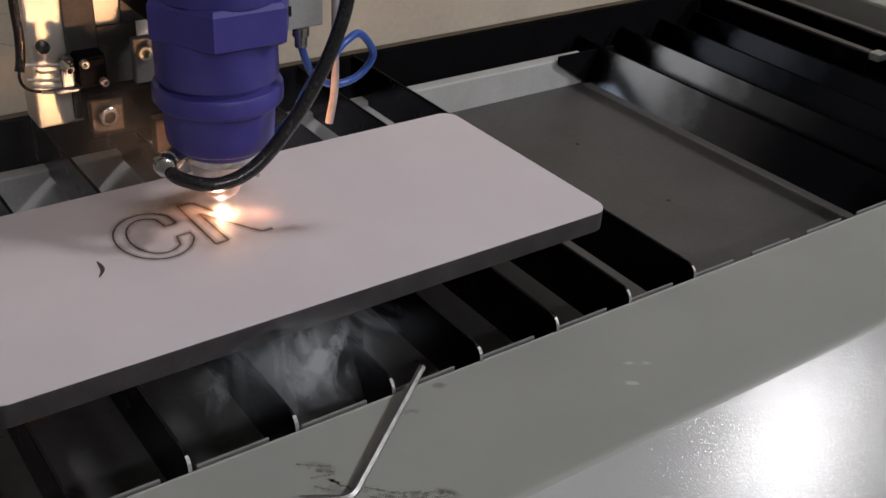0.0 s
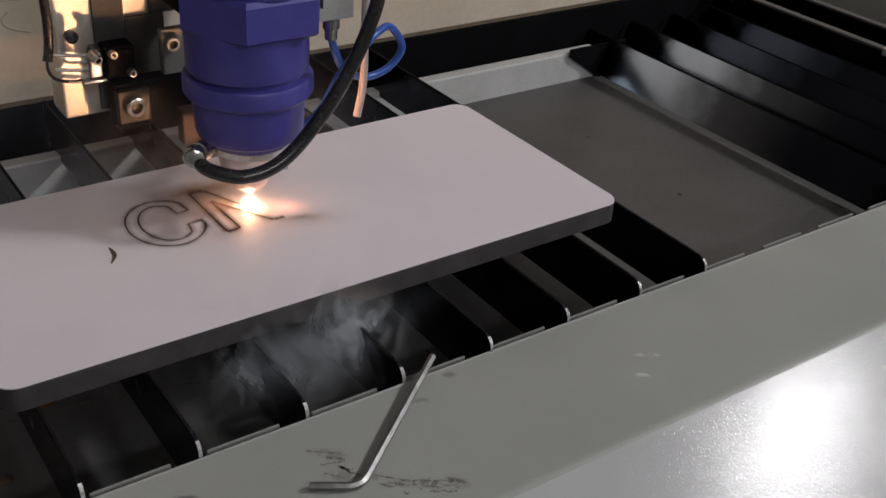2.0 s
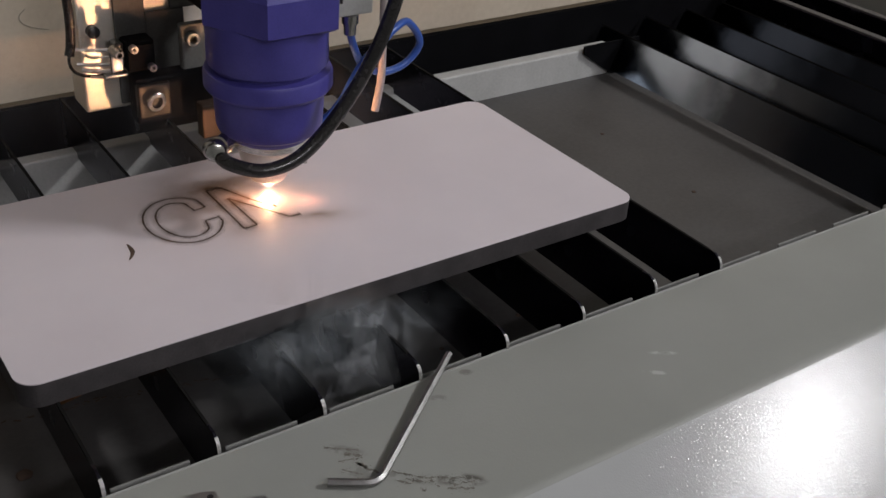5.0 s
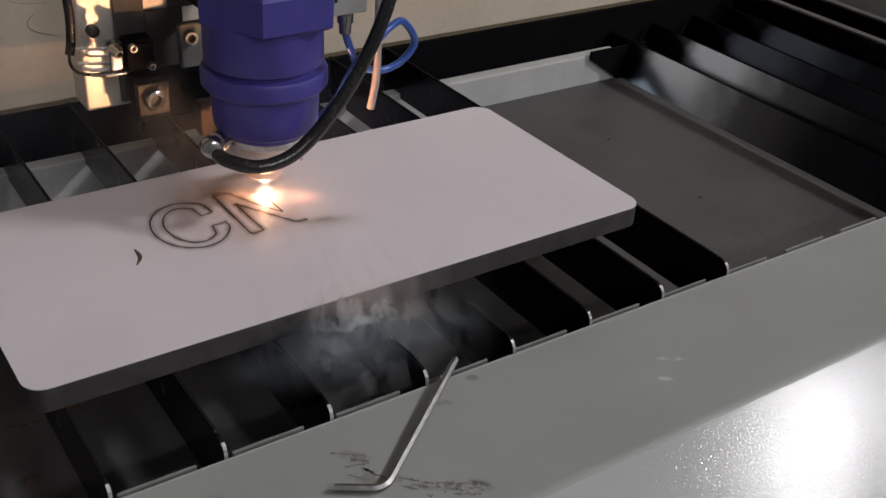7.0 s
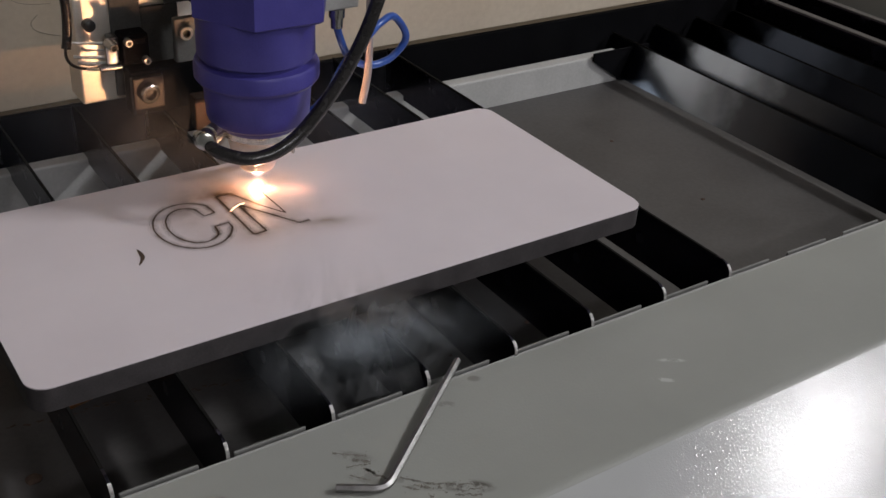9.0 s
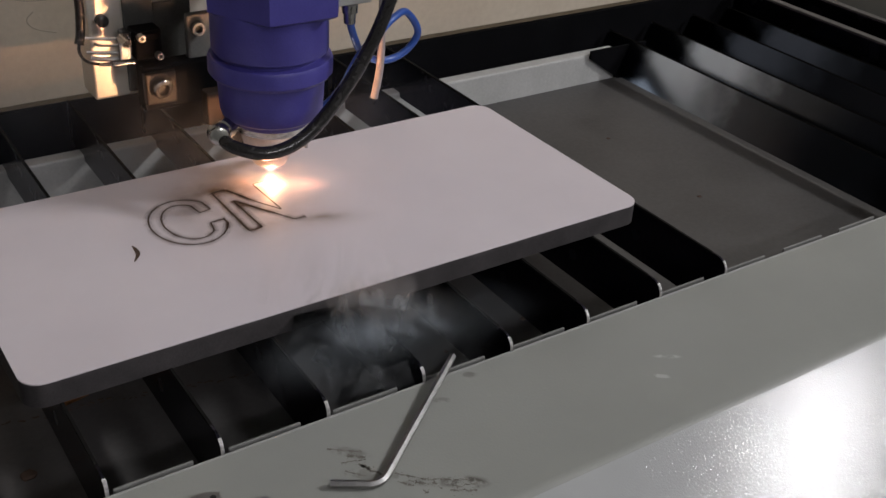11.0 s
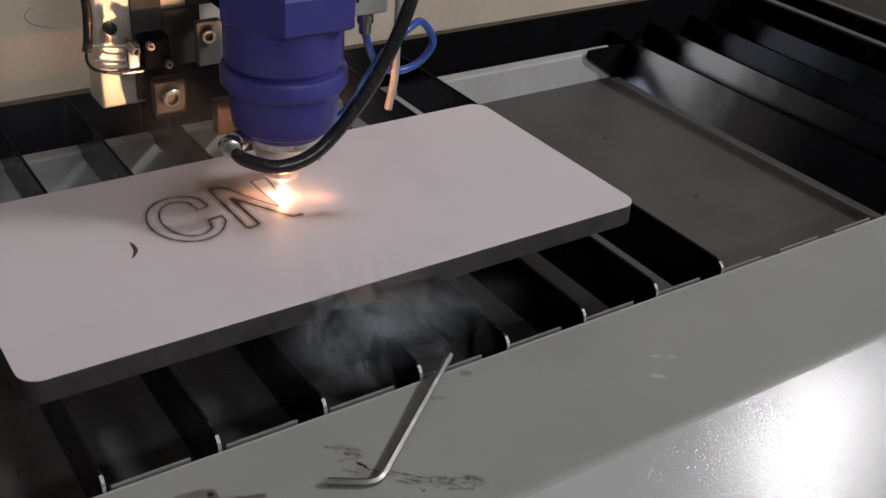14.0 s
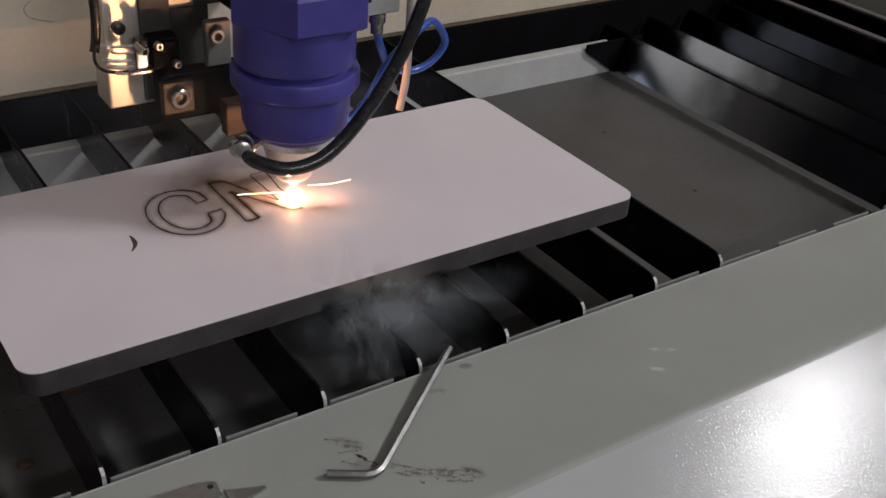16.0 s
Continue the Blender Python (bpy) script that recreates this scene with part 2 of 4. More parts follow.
def vapour(name, scale, density, size=1.0, flat=1.0, seed=0.0, color=(0.70, 0.77, 0.85), stretch=(1.0, 0.5, 1.0), edges=(0.34, 0.74), curl=0.8):
    """Thin smoke: mostly clear, denser in drifting clumps, fading to nothing at its rim."""
    s = Shade(name)
    m = s.m
    out = s.t.nodes["Material Output"]
    clear, body = s.t.nodes.new("ShaderNodeBsdfTransparent"), s.t.nodes.new("ShaderNodeBsdfDiffuse")
    glow = s.t.nodes.new("ShaderNodeBsdfTranslucent")
    body.inputs[0].default_value = glow.inputs[0].default_value = (*color, 1)
    both, mixed = s.t.nodes.new("ShaderNodeMixShader"), s.t.nodes.new("ShaderNodeMixShader")
    s.link(body.outputs[0], both.inputs[1]), s.link(glow.outputs[0], both.inputs[2])
    n = s.node("ShaderNodeTexNoise", Scale=scale, Detail=4.0, Roughness=0.55, Distortion=curl)
    mp = s.node("ShaderNodeMapping", Location=(seed, seed * 0.7, seed * 0.3), Scale=stretch)
    s.link(s.c, mp.inputs[0]), s.link(mp.outputs[0], n.inputs["Vector"])
    clump = s.ramp(n.outputs["Fac"], [(edges[0], (0, 0, 0)), (edges[1], (1, 1, 1))])
    rim = s.blob(0, 0, 0.05 * size, 0.04 * size * flat)
    fac = s.math("MULTIPLY", s.math("MULTIPLY", clump, rim), density)
    s.link(fac, mixed.inputs[0])
    s.link(clear.outputs[0], mixed.inputs[1]), s.link(both.outputs[0], mixed.inputs[2])
    s.link(mixed.outputs[0], out.inputs[0])
    return m


# ---- mesh helpers ----
def part(name, bm, material, parent=None, label="", smooth=False):
    me = bpy.data.meshes.new(name)
    bm.normal_update()
    bm.to_mesh(me)
    bm.free()
    if smooth:
        me.shade_smooth()
        me.set_sharp_from_angle(angle=radians(35))
    me.materials.append(material)
    ob = new(name, me)
    ob.parent = parent
    return tagged(ob, label)


def empty(name, m=None):
    ob = new(name)
    ob.empty_display_size = 0.02
    if m:
        ob.matrix_world = m
    return ob


def add_box(bm, lo, hi, bevel=0.0, m=None):
    lo, hi = Vector(lo), Vector(hi)
    g = bmesh.ops.create_cube(bm, size=1, matrix=Matrix.Translation((lo + hi) / 2) @ Matrix.Diagonal((*(hi - lo), 1)))
    if bevel:
        edges = list({e for v in g["verts"] for e in v.link_edges})
        r = bmesh.ops.bevel(bm, geom=edges, offset=bevel, segments=2, affect="EDGES", profile=0.5)
        verts = list({v for f in r["faces"] for v in f.verts} | {v for v in g["verts"] if v.is_valid})
    else:
        verts = g["verts"]
    if m:
        bmesh.ops.transform(bm, matrix=m, verts=verts)
    return bm


def box(lo, hi, bevel=0.0, m=None):
    return add_box(bmesh.new(), lo, hi, bevel, m)


def lathe(profile, n=48, m=None):
    """A turned body from (radius, height) pairs."""
    bm = bmesh.new()
    rings = []
    for r, z in profile:
        rings.append([bm.verts.new((r * math.cos(2 * math.pi * k / n), r * math.sin(2 * math.pi * k / n), z)) for k in range(n)])
    for a, b in zip(rings, rings[1:]):
        for k in range(n):
            bm.faces.new((a[k], a[(k + 1) % n], b[(k + 1) % n], b[k]))
    bm.faces.new(rings[0][::-1]), bm.faces.new(rings[-1])
    if m:
        bmesh.ops.transform(bm, matrix=m, verts=bm.verts)
    return bm


def spline(pts, steps=8):
    """Points along a smooth line through the given ones."""
    pts = [Vector(p) for p in pts]
    full = [2 * pts[0] - pts[1], *pts, 2 * pts[-1] - pts[-2]]
    out = []
    for a, b, c, d in zip(full, full[1:], full[2:], full[3:]):
        for k in range(steps):
            t = k / steps
            out.append(0.5 * (2 * b + (c - a) * t + (2 * a - 5 * b + 4 * c - d) * t * t + (3 * b - a - 3 * c + d) * t ** 3))
    return [*out, pts[-1]]


def tube(pts, radius, n=14, bm=None, closed=False):
    bm = bm or bmesh.new()
    rings, side = [], None
    for k, p in enumerate(pts):
        ahead = (pts[min(k + 1, len(pts) - 1)] - pts[max(k - 1, 0)]).normalized()
        side = (side - ahead * side.dot(ahead)).normalized() if side else ahead.orthogonal().normalized()
        up = ahead.cross(side)
        rings.append([bm.verts.new(p + radius * (side * math.cos(2 * math.pi * j / n) + up * math.sin(2 * math.pi * j / n))) for j in range(n)])
    for a, b in zip(rings, rings[1:]):
        for j in range(n):
            bm.faces.new((a[j], a[(j + 1) % n], b[(j + 1) % n], b[j]))
    bm.faces.new(rings[0][::-1]), bm.faces.new(rings[-1])
    return bm


def slab(outline, z0, z1, bm=None):
    """An upright prism over a plan outline."""
    bm = bm or bmesh.new()
    low = [bm.verts.new((x, y, z0)) for x, y in outline]
    high = [bm.verts.new((x, y, z1)) for x, y in outline]
    bm.faces.new(low[::-1]), bm.faces.new(high)
    for k in range(len(low)):
        j = (k + 1) % len(low)
        bm.faces.new((low[k], low[j], high[j], high[k]))
    return bm


def ribbon(pts, half, z, bm=None):
    """A flat strip along a plan line, a hair above a surface."""
    bm = bm or bmesh.new()
    prev = None
    for k, p in enumerate(pts):
        a, b = pts[max(k - 1, 0)], pts[min(k + 1, len(pts) - 1)]
        d = (Vector(b) - Vector(a)).normalized()
        nrm = Vector((-d.y, d.x)) * half
        w = [bm.verts.new((p[0] + s * nrm.x, p[1] + s * nrm.y, z)) for s in (1, -1)]
        if prev:
            bm.faces.new((prev[0], prev[1], w[1], w[0]))
        prev = w
    return bm


# ---- room ----
FLOOR_Z = -0.88


def room():
    x0, x1, y0, y1, z1 = -2.6, 2.0, -2.6, 2.4, 2.2
    t = 0.12
    wy0, wy1, wz0, wz1 = -1.36, -0.64, 1.48, 1.98
    tagged(part("floor", box((x0 - t, y0 - t, FLOOR_Z - 0.1), (x1 + t, y1 + t, FLOOR_Z)), M["concrete"]), "grey concrete workshop floor", "floor", kind="structure")
    tagged(part("ceiling", box((x0 - t, y0 - t, z1), (x1 + t, y1 + t, z1 + 0.1)), M["wall"]), "white painted ceiling", "ceiling", kind="structure")
    for name, lo, hi in (("wall_north", (x0 - t, y1, FLOOR_Z), (x1 + t, y1 + t, z1)), ("wall_west", (x0 - t, y0, FLOOR_Z), (x0, y1, z1)),
                         ("wall_south", (x0 - t, y0 - t, FLOOR_Z), (x1 + t, y0, z1))):
        tagged(part(name, box(lo, hi), M["wall"]), "plain painted workshop wall", "wall", kind="structure")
    bm = box((x1, y0, FLOOR_Z), (x1 + t, wy0, z1))
    for lo, hi in (((x1, wy1, FLOOR_Z), (x1 + t, y1, z1)), ((x1, wy0, FLOOR_Z), (x1 + t, wy1, wz0)), ((x1, wy0, wz1), (x1 + t, wy1, z1))):
        add_box(bm, lo, hi)
    tagged(part("wall_east", bm, M["wall"]), "plain painted wall with a window opening", "wall", kind="structure")
    bm = bmesh.new()
    for lo, hi in (((wy0, wz0), (wy0 + 0.03, wz1)), ((wy1 - 0.03, wz0), (wy1, wz1)), ((wy0 + 0.03, wz0), (wy1 - 0.03, wz0 + 0.03)), ((wy0 + 0.03, wz1 - 0.03), (wy1 - 0.03, wz1))):
        add_box(bm, (x1 + 0.04, *lo), (x1 + 0.08, *hi), 0.003)
    tagged(part("window_1", bm, M["wall"]), "white window frame in the wall", "window", kind="structure")
    # made-up housing for the front fill light
    tagged(part("wall_light", box((-0.62, -2.60, 1.66), (0.62, -2.515, 1.84), 0.01), M["wall"]), "unseen white housing added behind the front fill light", "lamp")


room()

# ---- machine ----
SLAT_TOP, SLAT_LOW, LEDGE_Z, TRAY_Z, BACK_Y = 0.004, -0.030, -0.004, -0.053, 0.345
SLAT_X = [0.15 - 0.05 * k for k in range(10)] + [0.3914 + 0.052 * k for k in range(4)]


def machine():
    top = tagged(empty("laser_cutter", pose(0, 0, FLOOR_Z)), "grey enamelled laser cutter with a slatted bed", "machine")
    up = pose(0, 0, -FLOOR_Z)

    def own(name, bm, material, label="", smooth=False):
        bmesh.ops.transform(bm, matrix=up, verts=bm.verts)
        return part(name, bm, material, top, label, smooth)

    # folded sheet: inner lip, flat ledge, rounded bend, sloped apron, skirt
    tilt = radians(30)
    prof = [(0.0012, -0.026), (0.0012, LEDGE_Z - 0.001), (0.0004, LEDGE_Z), (-0.079, LEDGE_Z)]
    for k in range(1, 7):
        a = tilt * k / 6
        prof.append((-0.079 - 0.010 * math.sin(a), LEDGE_Z - 0.010 * (1 - math.cos(a))))
    ledge_n = len(prof)
    ey, ez = prof[-1]
    prof += [(ey - 0.20 * math.cos(tilt), ez - 0.20 * math.sin(tilt))]

    def sheet(name, rows, material, label, x0=-0.8, x1=0.8, thick=0.0015):
        bm = bmesh.new()
        n = 2
        grid = [[bm.verts.new((x0 + (x1 - x0) * i / (n - 1), y, z)) for i in range(n)] for y, z in rows]
        for a, b in zip(grid, grid[1:]):
            for i in range(n - 1):
                bm.faces.new((a[i], b[i], b[i + 1], a[i + 1]))
        bmesh.ops.recalc_face_normals(bm, faces=bm.faces)
        bmesh.ops.solidify(bm, geom=list(bm.faces), thickness=thick)
        return own(name, bm, material, label, True)

    sheet("front_ledge", prof[:ledge_n], M["enamel"], "flat grey enamelled ledge with a rounded fold")
    sheet("apron_panel", prof[ledge_n - 1:], M["peel"], "sloped glossy grey apron with orange-peel texture")
    ly, lz = prof[-1]
    own("cabinet", box((-0.8, ly + 0.002, FLOOR_Z), (0.8, 0.5, TRAY_Z - 0.09)), M["enamel"])
    own("tray", box((-0.8, 0.003, TRAY_Z - 0.004), (0.8, BACK_Y, TRAY_Z)), M["tray"], "dark grey catch tray under the slats")
    own("back_rail", box((-0.8, BACK_Y, TRAY_Z - 0.004), (0.379, BACK_Y + 0.012, -0.026), 0.0015), M["galv"], "pale grey sheet rail")
    own("back_frame", box((-0.8, 0.376, TRAY_Z - 0.06), (0.8, 0.40, -0.0006)), M["frame"], "black steel frame")
    # black plate added over the rail's end, cutting its reflection in the slats
    bm = bmesh.new()
    outline = [(0.345, -0.022), (0.345, -0.029), (0.381, -0.0528), (0.41, -0.0528), (0.41, -0.022)]
    front, back = ([bm.verts.new((x, y, z)) for x, z in outline] for y in (BACK_Y - 0.0035, BACK_Y - 0.0012))
    bm.faces.new(front), bm.faces.new(back[::-1])
    for k in range(len(outline)):
        j = (k + 1) % len(outline)
        bm.faces.new((front[k], back[k], back[j], front[j]))
    bmesh.ops.recalc_face_normals(bm, faces=bm.faces)
    own("gusset", bm, M["frame"], "black plate added over the rail's end")
    own("back_trough", box((-0.8, BACK_Y + 0.012, TRAY_Z - 0.06), (0.8, 0.376, TRAY_Z - 0.03)), M["frame"])
    for x, y in ((0.556, 0.178), (0.608, 0.05)):
        own("side_rail", box((x - 0.003, y, TRAY_Z), (x + 0.003, 0.372, 0.001), 0.001), M["slat"], "dark folded side rail")
        own("rail_cap", box((x - 0.004, y, 0.001), (x + 0.004, 0.372, 0.0025), 0.0005), M["tray"], "worn grey rail cap")
    own("rail_tab", box((0.553, 0.168, -0.004), (0.566, 0.178, 0.003), 0.001), M["bare"], "bent bare steel tab")
    own("side_frame", box((0.66, 0.0, TRAY_Z - 0.06), (0.70, 0.376, 0.010), 0.003), M["enamel"])
    own("side_frame", box((-0.70, 0.0, TRAY_Z - 0.06), (-0.66, 0.376, 0.010), 0.003), M["enamel"])
    own("under_frame", box((-0.8, 0.003, TRAY_Z - 0.09), (0.8, 0.40, TRAY_Z - 0.062)), M["frame"])
    # pale strip added for the highlight along the ledge's inner edge
    own("ledge_lip", tube([Vector((-0.8, 0.0006, LEDGE_Z - 0.0002)), Vector((0.0, 0.0006, LEDGE_Z - 0.0002)), Vector((0.8, 0.0006, LEDGE_Z - 0.0002))], 0.0006, 10), M["plate"], "rounded edge strip standing in for the lip's highlight", True)
    # tabs of the slotted rail just behind the ledge
    xs = [-0.35 + 0.05 * k for k in range(20)]
    for x in xs:
        own("rail_tab", box((x + 0.004, 0.0048, -0.03), (x + 0.038, 0.0060, -0.0052), 0.0004), M["tabs"])
    return top


machine()


def slat_mesh(thick=0.0012):
    """A blade on edge: rounded upper front corner, sunk into the rail at its foot."""
    y0, y1, r = 0.001, 0.372, 0.007
    line = [(y0, -0.012), (y0 + 0.006, -0.012), (y0 + 0.006, SLAT_LOW), (y1, SLAT_LOW), (y1, SLAT_TOP - 0.004), (y1 - 0.004, SLAT_TOP)]
    for k in range(6):
        a = radians(90 + 90 * k / 5)
        line.append((y0 + r + r * math.cos(a), SLAT_TOP - r + r * math.sin(a)))
    bm = bmesh.new()
    sides = [[bm.verts.new((x, y, z)) for y, z in line] for x in (-thick / 2, thick / 2)]
    bm.faces.new(sides[0][::-1]), bm.faces.new(sides[1])
    for k in range(len(line)):
        j = (k + 1) % len(line)
        bm.faces.new((sides[0][k], sides[0][j], sides[1][j], sides[1][k]))
    bmesh.ops.recalc_face_normals(bm, faces=bm.faces)
    return bm


def slat_tip():
    """The bare, ground end of a blade."""
    y0, r, h = 0.001, 0.0072, 0.0008
    bm = bmesh.new()
    rows = []
    for k in range(5):
        a = radians(125 + 55 * k / 4)
        rows.append((y0 + r + r * math.cos(a) - 0.0003, SLAT_TOP - 0.007 + r * math.sin(a)))
    rows.append((y0 - 0.0004, -0.012))
    ring = [[bm.verts.new((x, y, z)) for x in (-h, h)] for y, z in rows]
    for a, b in zip(ring, ring[1:]):
        bm.faces.new((a[0], a[1], b[1], b[0]))
    bmesh.ops.recalc_face_normals(bm, faces=bm.faces)
    bmesh.ops.solidify(bm, geom=list(bm.faces), thickness=0.0004)
    return bm


def slats():
    first = part("bed_slat", slat_mesh(), M["slat"])
    part("bare_tip", slat_tip(), M["tip"], first, "bright bare steel tip")
    part("sooty_edge", box((-0.0007, 0.012, SLAT_TOP - 0.0012), (0.0007, 0.3715, SLAT_TOP + 0.0001)), M["edge_soot"], first, "sooty upper edge")
    tagged(first, "dark blued steel slat on edge in the cutting bed", "slat", "slats of the cutting bed")
    first.matrix_world = pose(SLAT_X[0], 0, 0)
    # mesh copies whose steel has the reflected light painted in
    lit_copy = first.data.copy()
    lit_copy.materials[0] = M["lit_slat"]
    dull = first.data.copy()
    dull.materials[0] = M["dim_slat"]
    for x in SLAT_X[1:]:
        lean, low = (24, -0.0217) if x > 0.3 else (0, 0)
        one = copy_thing(first, pose(x + random.uniform(-0.0008, 0.0008), random.uniform(-0.0006, 0.0006), low, 0, lean, random.uniform(-0.15, 0.15)))
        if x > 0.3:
            one.data = lit_copy if x < 0.45 else dull
            tagged(one, "glossy blued steel slat with a painted light patch, leaning in its slot")


slats()

# pale board standing behind the bed
ply = tagged(part("plywood_panel", box((-0.9, 0.380, 0.0026), (0.9, 0.398, 0.42), 0.0008), M["ply"]), "pale plywood panel behind the cutting bed with pencil marks", "panel")
part("edge_band", box((-0.9, 0.3805, -0.0004), (0.9, 0.3975, 0.0026)), M["rim"], ply, "brown raw lower edge")


def pencil(points, r=0.00026):
    part("pencil_mark", tube(spline([Vector((x * 0.001, 0.3799, z * 0.001)) for x, z in points], 6), r, 6), M["pencil"], ply, "faint curved pencil mark", True)


pencil([(-113, 65), (-117.5, 60.5), (-116, 55.5), (-110, 52), (-100, 49)])
pencil([(-131, 80), (-125, 75), (-116, 72.5), (-104, 71.5)], 0.0002)


def gantry():
    """The cross beam that carries the head."""
    top = tagged(empty("gantry_beam"), "grey cross beam that carries the laser head", "beam")
    part("beam", box((-0.75, 0.139, 0.335), (0.75, 0.180, 0.41), 0.004), M["enamel"], top)
    part("carriage_rail", box((-0.75, 0.148, 0.41), (0.75, 0.163, 0.42), 0.001), M["steel"], top, "steel guide rail")
    return top


gantry_beam = gantry()



# ---- workpiece ----
BX0, BX1, BY0, BY1, BZ0, BZ1 = -0.2150, 0.1355, 0.0590, 0.2190, 0.004, 0.0165


def rounded(x0, x1, y0, y1, r, n=8):
    out = []
    for cx, cy, a0 in ((x1 - r, y0 + r, 270), (x1 - r, y1 - r, 0), (x0 + r, y1 - r, 90), (x0 + r, y0 + r, 180)):
        out += [(cx + r * math.cos(radians(a0 + 90 * k / n)), cy + r * math.sin(radians(a0 + 90 * k / n))) for k in range(n + 1)]
    return out




def beam_at(t):
    """Where the beam meets the board: down the diagonal, up the inner side of the stem, over its head and down again."""
    rows = [(0.0, (-0.0593, 0.1618)), (3.3, (-0.0506, 0.1475)), (3.7, (-0.0506, 0.1483)), (6.5, (-0.0514, 0.1651)), (9.0, (-0.0522, 0.1797)),
            (9.4, (-0.0520, 0.1820)), (10.25, (-0.0425, 0.1820)), (11.5, (-0.0428, 0.1740)), (13.5, (-0.0442, 0.1600)), (16.0, (-0.0428, 0.1458))]
    for (t0, a), (t1, b) in zip(rows, rows[1:]):
        if t <= t1:
            k = (t - t0) / (t1 - t0)
            return a[0] + (b[0] - a[0]) * k, a[1] + (b[1] - a[1]) * k
    return rows[-1][1]


CUTS = []


def workpiece():
    turn = radians(0.33)
    plan = [(BX1 + (x - BX1) * math.cos(turn) - (y - BY1) * math.sin(turn), BY1 + (x - BX1) * math.sin(turn) + (y - BY1) * math.cos(turn)) for x, y in rounded(BX0, BX1, BY0, BY1, 0.010)]
    core = part("engraved_board", slab(plan, BZ0, BZ1 - 0.0006), M["core"], None, "", True)
    tagged(core, "dark board under white film with burnt letter outlines", "board")
    part("white_film", slab(plan, BZ1 - 0.0006, BZ1), M["film"], core, "white film browned by heat")
    z, half = BZ1 + 0.00012, 0.00047

    def line(name, pts, half=half, scorched=True):
        if scorched:
            for wide, drop in ((0.0011, 0.00003), (0.0018, 0.00005), (0.0028, 0.00007)):
                part("scorch", ribbon(pts, wide, z - drop), M["scorch"], core, "pale brown scorch along the cut")
        return part(name, ribbon(pts, half, z), M["char"], core, "thin charred cut line")

    cx, cy = -0.1005, 0.158
    outer = [(-0.0847, 0.1655), *((cx + 0.020 * math.cos(radians(a)), cy + 0.025 * math.sin(radians(a))) for a in np.linspace(43, 322, 56)), (-0.0824, 0.1470), (-0.0826, 0.1520)]
    inner = [(-0.0913, 0.1643), *((cx + 0.013 * math.cos(radians(a)), cy + 0.0195 * math.sin(radians(a))) for a in np.linspace(54, 312, 56)), (-0.0904, 0.1515)]
    line("cut_line", [*outer, *inner[::-1], outer[0]])
    n = [(-0.0425, 0.1345), (-0.0490, 0.1343), (-0.0700, 0.1685), (-0.0684, 0.1345), (-0.0760, 0.1340), (-0.0770, 0.1820), (-0.0687, 0.1822), (-0.0593, 0.1618)]
    for a, b in zip(n, n[1:]):
        line("cut_line", [a, b])
    arc = [Vector(q) for q in ((-0.1349, 0.1477, 0), (-0.1346, 0.1430, 0), (-0.1354, 0.1380, 0), (-0.1391, 0.1323, 0))]
    mid = [(q.x, q.y) for q in spline(arc, 6)]
    bm = bmesh.new()
    prev = None
    for k, (x, y) in enumerate(mid):
        (xa, ya), (xb, yb) = mid[max(k - 1, 0)], mid[min(k + 1, len(mid) - 1)]
        side = Vector((ya - yb, xb - xa)).normalized() * (0.0003 + 0.0009 * math.sin(math.pi * k / (len(mid) - 1)))
        pair = [bm.verts.new((x + q * side.x, y + q * side.y, z)) for q in (1, -1)]
        if prev:
            bm.faces.new((prev[0], prev[1], pair[1], pair[0]))
        prev = pair
    part("crescent_mark", bm, M["char"], core, "short charred crescent")
    # the part of the outline that the beam still has to cut, in short pieces that come up as it passes
    step = 0.25
    for k in range(64):
        a, b = beam_at(k * step), beam_at((k + 1) * step)
        if (Vector(a) - Vector(b)).length < 1e-4:
            continue
        CUTS.append((line("cut_line", [a, b], scorched=False), (k + 0.6) * step))
    return core


board = workpiece()


# ---- laser head ----
def mm(pts):
    return [Vector(p) * 0.001 for p in pts]


